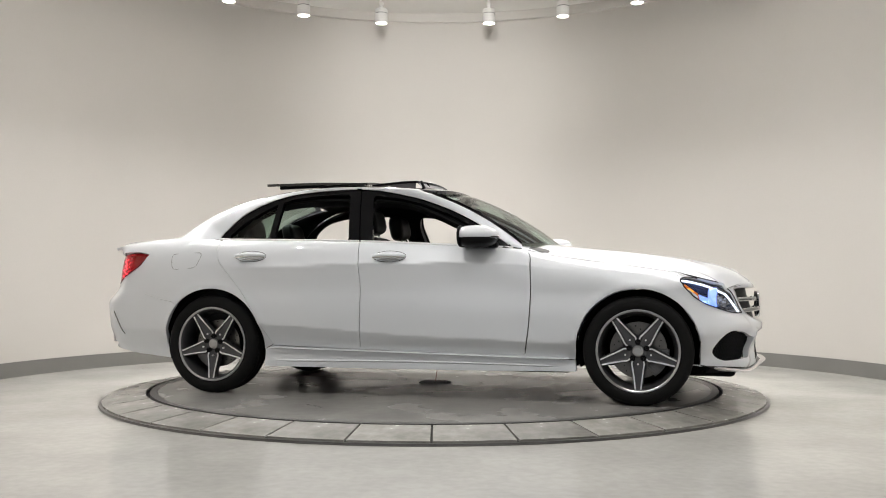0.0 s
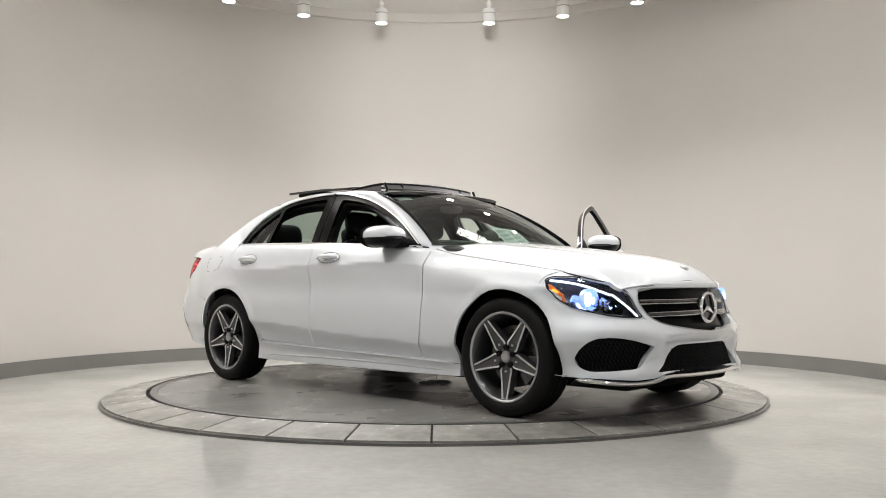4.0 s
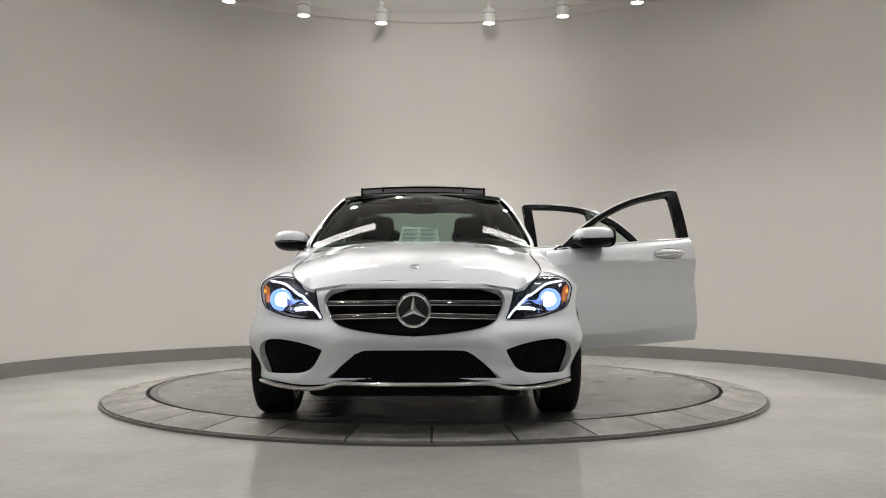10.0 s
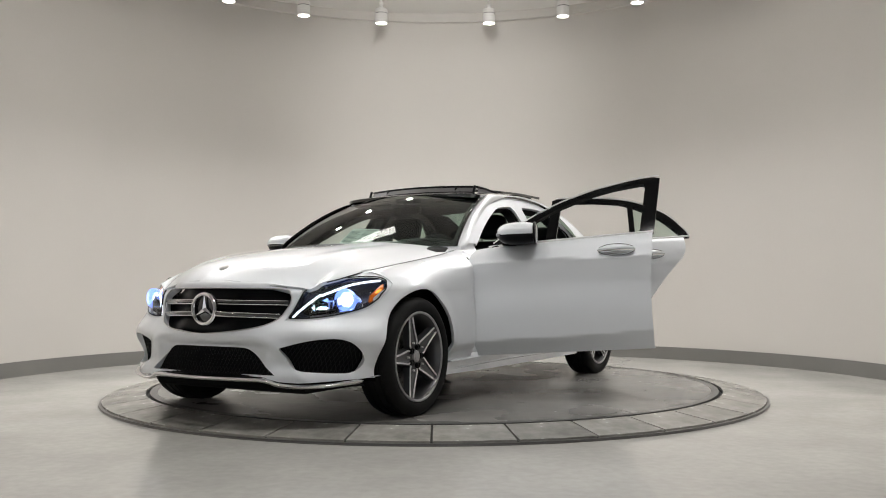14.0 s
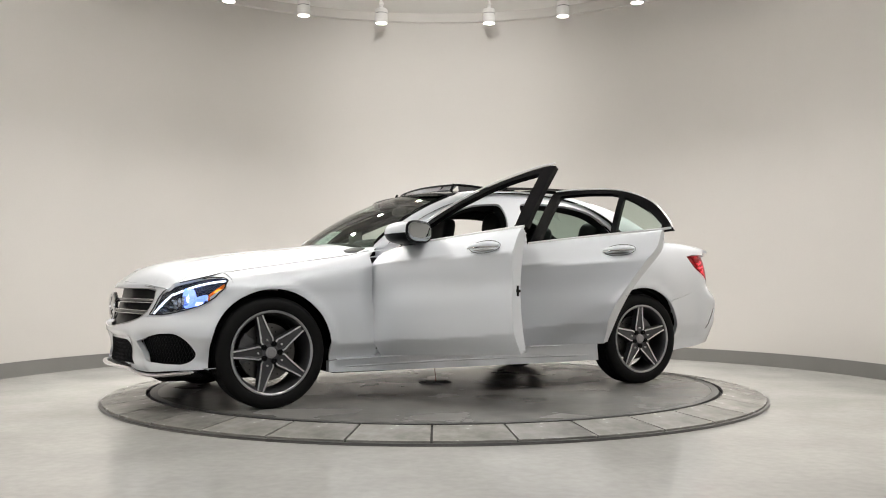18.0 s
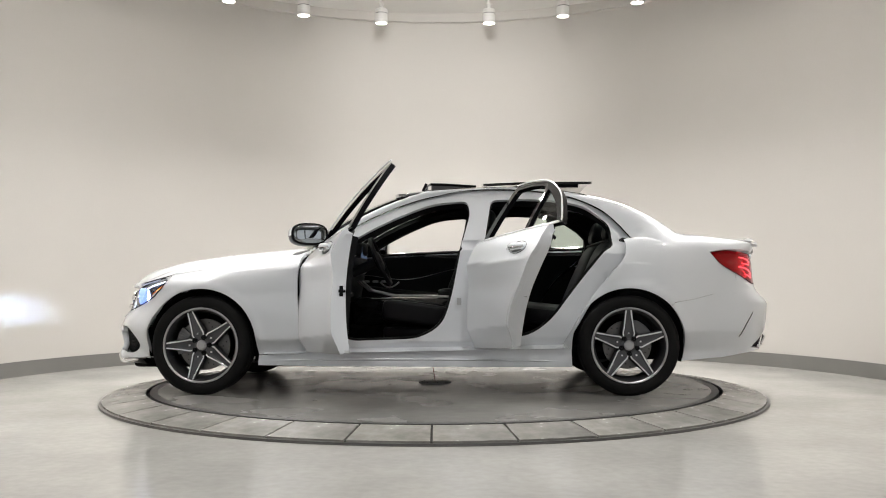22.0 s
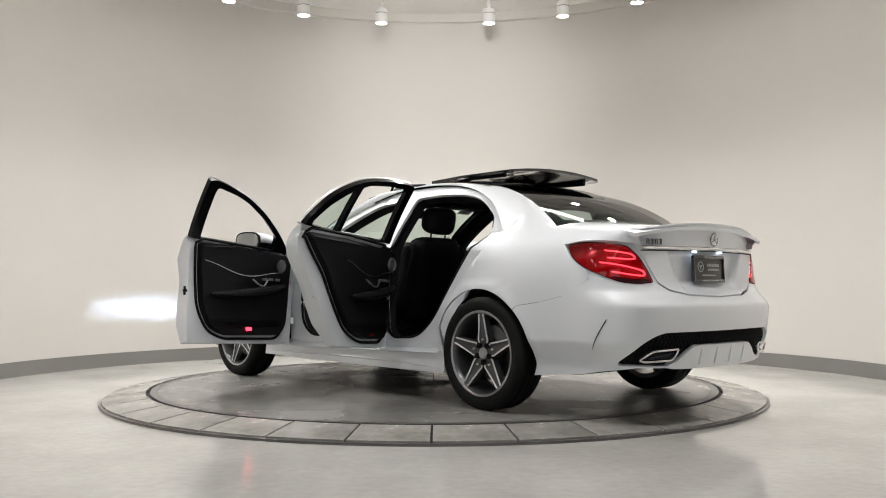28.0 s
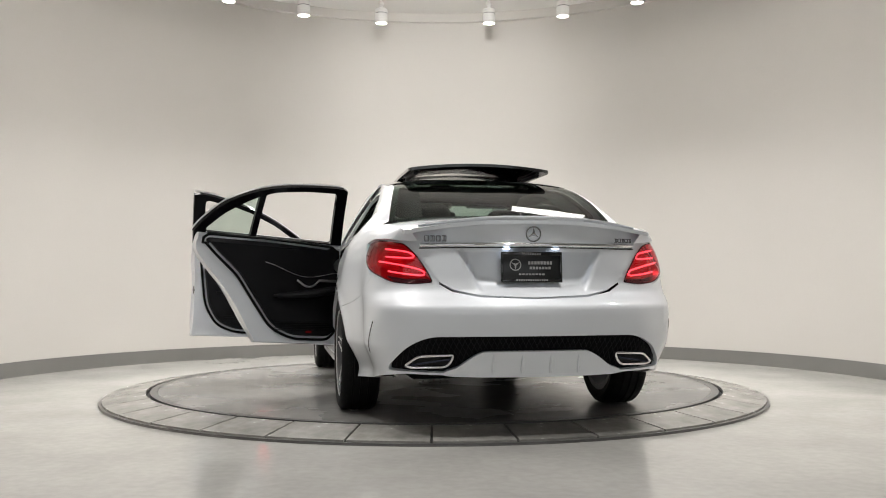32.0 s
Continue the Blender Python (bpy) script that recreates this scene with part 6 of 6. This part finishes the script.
box(bm, -2.05, 0, 0.33, 0.44, 1.10, 0.10, 0.03)
part("underbody", bm, CARPET, car, "black underbody")


# ---- inside the car ----
bm = bmesh.new()
box(bm, -0.35, 0, 0.30, 2.3, 1.50, 0.05, 0.01)
box(bm, 0.0, 0, 0.36, 1.9, 0.26, 0.14, 0.03)
box(bm, 0.78, 0, 0.60, 0.06, 1.46, 0.62, 0.02)
part("cabin_floor", bm, CARPET, car, "black carpet floor")
for sg in (1, -1):
    bm = bmesh.new()
    box(bm, -1.62, sg * 0.70, 0.72, 0.5, 0.10, 0.66, 0.04)
    part("rear_side_lining", bm, TRIM, car)
bm = bmesh.new()
box(bm, -1.62, 0, 1.045, 0.56, 1.26, 0.02, 0.008)
box(bm, -1.45, 0, 0.75, 0.06, 1.40, 0.6, 0.01)
part("parcel_shelf", bm, TRIM, car, "black parcel shelf")
# headliner
patch("headliner", [(x, 0.86) for x in np.linspace(-0.02, -1.14, 10)] + [(x, -0.86) for x in np.linspace(-1.14, -0.02, 10)], roof_map, TRIM, car, 0.08, depth=0.0, lift=-0.045, label="black headliner")


def cushion(bm, m, sx, sy, sz, bend=0.0, e=0.42, n=22, k=12):
    """A padded block."""
    rows = []
    for i in range(k + 1):
        a = -math.pi / 2 + math.pi * i / k
        ring = []
        for j in range(n):
            b = 2 * math.pi * j / n
            f = lambda t: math.copysign(abs(t) ** e, t)
            x, y, z = f(math.cos(a)) * f(math.cos(b)), f(math.cos(a)) * f(math.sin(b)), f(math.sin(a))
            ring.append(bm.verts.new(m @ Vector((sx / 2 * x + bend * y * y, sy / 2 * y, sz / 2 * z))))
        rows.append(ring)
    for p, q in zip(rows, rows[1:]):
        for j in range(n):
            bm.faces.new((p[j], p[(j + 1) % n], q[(j + 1) % n], q[j]))
    bmesh.ops.remove_doubles(bm, verts=bm.verts, dist=1e-5)


def front_seat(y):
    s = new("front_seat")
    s.parent, s["label"] = car, "black leather front seat with headrest"
    bm = bmesh.new()
    cushion(bm, pose(0.0, 0, 0.50, 0, -8, 0), 0.54, 0.46, 0.14)
    part("cushion", bm, LEATHER, s)
    for k in (1, -1):
        bm = bmesh.new()
        cushion(bm, pose(0.0, 0.225 * k, 0.53, 0, -8, 0), 0.52, 0.10, 0.15)
        part("cushion_bolster", bm, LEATHER, s)
        bm = bmesh.new()
        cushion(bm, pose(-0.33, 0.215 * k, 0.78, 0, -20, 0), 0.15, 0.11, 0.50)
        part("back_bolster", bm, LEATHER, s)
        bm = bmesh.new()
        tube(bm, [(-0.425, 0.065 * k, 0.98), (-0.452, 0.065 * k, 1.14)], 0.007, n=8)
        part("headrest_post", bm, CHROME, s, "chrome headrest post")
    bm = bmesh.new()
    cushion(bm, pose(-0.345, 0, 0.765, 0, -20, 0), 0.13, 0.46, 0.62, bend=0.03)
    part("backrest", bm, LEATHER, s)
    bm = bmesh.new()
    cushion(bm, pose(-0.475, 0, 1.175, 0, -12, 0), 0.12, 0.27, 0.19, bend=0.03, e=0.6)
    part("headrest", bm, LEATHER, s)
    bm = bmesh.new()
    box(bm, 0.0, 0, 0.39, 0.50, 0.44, 0.10, 0.02)
    part("seat_base", bm, BLACK, s)
    s.matrix_basis = Matrix.Translation((-0.02, y, 0.0))
    return s


a_seat = front_seat(0.37)
copy_thing(a_seat, Matrix.Translation((0.02, -0.37, 0.0)))
bench = new("rear_seat")
bench.parent, bench["label"] = car, "black leather rear bench with headrests"
bm = bmesh.new()
cushion(bm, pose(-0.98, 0, 0.50, 0, -6, 0), 0.52, 1.32, 0.17)
part("cushion", bm, LEATHER, bench)
for y in (0.34, -0.34):
    bm = bmesh.new()
    cushion(bm, pose(-1.28, y, 0.76, 0, -24, 0), 0.16, 0.62, 0.58)
    part("backrest", bm, LEATHER, bench)
    bm = bmesh.new()
    cushion(bm, pose(-1.40, y * 1.06, 1.13, 0, -14, 0), 0.11, 0.27, 0.19, bend=0.02, e=0.6)
    part("headrest", bm, LEATHER, bench)
# dashboard
dash = new("dashboard")
dash.parent, dash["label"] = car, "black dashboard with round vents, screen and instrument hood"
bm = bmesh.new()
cushion(bm, pose(0.68, 0, 0.90, 0, 12, 0), 0.46, 1.44, 0.20, e=0.38)
part("upper_pad", bm, LEATHER, dash)
bm = bmesh.new()
cushion(bm, pose(0.66, 0, 0.74, 0, -10, 0), 0.34, 1.42, 0.26, e=0.35)
part("lower_dash", bm, TRIM, dash)
bm = bmesh.new()
cushion(bm, pose(0.50, 0.37, 0.985, 0, 0, 0), 0.26, 0.38, 0.12, e=0.5)
part("instrument_hood", bm, TRIM, dash)
DIAL = mat("instrument_face", (0.02, 0.025, 0.035), 0.2, emit=(0.35, 0.5, 0.8), glow=0.15)
bm = bmesh.new()
box(bm, 0.39, 0.37, 0.965, 0.012, 0.30, 0.085, 0.01, m=Matrix.Identity(4))
part("instrument_face", bm, DIAL, dash, "dark instrument cluster, faintly lit")
for y in (0.64, -0.64, 0.10, 0.0, -0.10):
    bm = bmesh.new()
    m = pose(0.475, y, 0.895, 0, -90, 0)
    lathe(bm, [(0.026, 0.018), (0.046, 0.018), (0.050, 0.008), (0.050, -0.01)], n=28, m=m)
    part("vent_ring", bm, CHROME, dash, "round chrome vent ring")
    bm = bmesh.new()
    lathe(bm, [(0.0005, 0.010), (0.027, 0.012), (0.044, 0.004)], n=24, m=m)
    part("vent_core", bm, GLOSS_BLACK, dash)
bm = bmesh.new()
box(bm, 0.50, 0, 1.045, 0.016, 0.22, 0.125, 0.008, m=pose(0, 0, 0, 0, 0, 0))
part("screen", bm, GLOSS_BLACK, dash, "upright black screen")
console = new("centre_console")
console.parent, console["label"] = car, "gloss black centre console with satin edges"
bm = bmesh.new()
box(bm, 0.02, 0, 0.53, 0.95, 0.24, 0.22, 0.04)
part("body", bm, GLOSS_BLACK, console)
for y in (0.12, -0.12):
    bm = bmesh.new()
    tube(bm, [(0.46, y, 0.76), (0.38, y, 0.69), (0.2, y, 0.65), (-0.1, y, 0.645), (-0.3, y, 0.64)], 0.009, n=8)
    part("edge_strip", bm, DIM, console, "satin edge strip")
bm = bmesh.new()
cushion(bm, pose(-0.28, 0, 0.66), 0.30, 0.22, 0.09)
part("armrest", bm, LEATHER, console)
wheel_s = new("steering_wheel")
wheel_s.parent, wheel_s["label"] = car, "black leather steering wheel with three spokes"
SM = pose(0.275, 0.37, 0.905, 0, -66, 0)
bm = bmesh.new()
lathe(bm, [(0.180 + 0.0165 * math.cos(a), 0.0165 * math.sin(a)) for a in np.linspace(0, 2 * math.pi, 11)[:-1]], n=48, m=SM, closed=True)
part("rim", bm, LEATHER, wheel_s)
bm = bmesh.new()
cushion(bm, SM @ pose(0, 0, -0.012), 0.15, 0.17, 0.06, e=0.6)
part("airbag_cover", bm, LEATHER, wheel_s)
for a in (0, 90, 270):
    bm = bmesh.new()
    box(bm, 0.12, 0, -0.008, 0.11, 0.045, 0.018, 0.005, m=SM @ pose(0, 0, 0, 0, 0, a))
    part("spoke", bm, SATIN if a else TRIM, wheel_s)
bm = bmesh.new()
tube(bm, [SM @ Vector((0, 0, -0.02)), SM @ Vector((0, 0, -0.22))], 0.035, n=12)
part("column", bm, TRIM, wheel_s)
# mirror, visors, belts
bm = bmesh.new()
superball(bm, (0.135, 0.0, 1.278), (0.02, 0.12, 0.032), e=0.6)
tube(bm, [(0.15, 0, 1.30), (0.20, 0, 1.355)], 0.012, n=8)
part("inner_mirror", bm, BLACK, car, "black inner mirror")
bm = bmesh.new()
box(bm, 0.12, 0, 1.345, 0.12, 0.16, 0.04, 0.012)
part("sensor_box", bm, BLACK, car)
for y in (0.36, -0.36):
    bm = bmesh.new()
    box(bm, -0.02, y, 1.335, 0.16, 0.34, 0.02, 0.008, m=pose(0, 0, 0, 0, 0, 0))
    part("sun_visor", bm, TRIM, car)
for sg in (1, -1):
    bm = bmesh.new()
    tube(bm, [(-0.42, 0.63 * sg, 1.25), (-0.40, 0.69 * sg, 0.9), (-0.36, 0.72 * sg, 0.45)], 0.022, n=6, flat=0.2)
    part("seat_belt", bm, BLACK, car)
# price sheet inside the windscreen, and small stickers
PAPER = mat("paper_white", (0.84, 0.87, 0.86), 0.7)
INK = mat("ink_grey", (0.22, 0.27, 0.27), 0.7)
sheet_poly = [(-0.20, 0.09), (0.175, 0.09), (0.165, 0.30), (-0.185, 0.33)]
sheet = patch("price_sheet", dense(sheet_poly, 0.05), screen_map, PAPER, car, 0.05, depth=0.0, lift=-0.03, label="white printed price sheet inside the windscreen")
for k in range(9):
    s0 = 0.115 + 0.020 * k
    for p0, p1 in ((-0.175, -0.06 + 0.02 * (k % 3)), (0.0, 0.15 - 0.03 * (k % 2))):
        patch("print_line", [(p0, s0), (p1, s0), (p1, s0 + 0.008), (p0, s0 + 0.008)], screen_map, INK, sheet, 0.05, depth=0.0, lift=-0.0285, label="grey print line")
patch("sticker", dense([(-0.90, 0.83), (-0.74, 0.84), (-0.74, 0.90), (-0.89, 0.89)], 0.05), screen_map, PAPER, car, 0.05, depth=0.0, lift=-0.006, label="small white sticker on the windscreen")

# ---- raised sunroof panel and wind deflector ----
def panel_map(x, y):
    return x, y, 1.449 + 0.012 * np.clip((-0.50 - x) / 0.3, 0, 1) + 0.034 * (1 - (y / 0.47) ** 2) + 0.0 * x


pan = round_poly([(-0.47, 0.46), (-1.245, 0.46), (-1.262, 0.0), (-1.245, -0.46), (-0.47, -0.46), (-0.455, 0.0)], [0.05, 0.05, 0.3, 0.05, 0.05, 0.3], 5)
sun = patch("sunroof_panel", pan, panel_map, GLOSS_BLACK, car, 0.06, depth=0.018, back=True, label="black glass sunroof panel raised and slid back")
for sg in (1, -1):
    bar("lift_arm", [(-0.60, 0.40, 1.41), (-0.85, 0.40, 1.445), (-1.15, 0.40, 1.44)], 0.014, BLACK, sun, side=sg)
defl = new("wind_deflector")
defl.parent, defl["label"] = car, "raised black wind deflector over the windscreen"
NET = mat("deflector_net", (0.10, 0.095, 0.10), 0.6, bump=0.4, bump_scale=500)
top = [(-0.10 + 0.05 * (1 - (y / 0.46) ** 2), y, 1.447 + 0.012 * (1 - (y / 0.46) ** 2)) for y in np.linspace(-0.455, 0.455, 20)]
bar("top_bar", [(-0.42, -0.455, 1.43), (-0.2, -0.458, 1.445)] + top + [(-0.2, 0.458, 1.445), (-0.42, 0.455, 1.43)], 0.009, BLACK, defl)
bot = [(p[0] + 0.045, p[1], p[2] - 0.045) for p in top]
bar("base_bar", bot, 0.008, BLACK, defl)
ruled("net", [top, bot], NET, defl, "dark net")
for sg in (1, -1):
    side_top = [(-0.42, 0.455, 1.432), (-0.2, 0.458, 1.445), (-0.10, 0.455, 1.447)]
    ruled("side_net", [side_top, [(x, y + 0.01, 1.405) for x, y, z in side_top]], NET, defl, "dark net", sg)
for y in (-0.455, -0.30, 0.30, 0.455):
    bar("strut", [(-0.07 + 0.03, y, 1.40), (-0.095 + 0.03, y, 1.452)], 0.010, BLACK, defl)

# sticker behind the windscreen's upper corner
STICKER = mat("sticker_paper", (0.72, 0.73, 0.72), 0.6)
st = patch("sticker", dense([(-0.90, 0.875), (-0.76, 0.875), (-0.765, 0.935), (-0.905, 0.935)], 0.05), screen_map, STICKER, car, 0.05, depth=0.0, lift=-0.008, label="small white sticker behind the windscreen")
patch("print_bar", dense([(-0.885, 0.912), (-0.79, 0.912), (-0.79, 0.924), (-0.885, 0.924)], 0.05), screen_map, BLACK, st, 0.05, depth=0.0, lift=-0.0065)


def motions():
    rows = []
    for t, a in TURN:
        rows.append((t, turn_pose(a)))
    walk(car, rows)
    walk(turntable, [(t, pose(0, 0, 0, 0, 0, a)) for t, a in TURN])


motions()
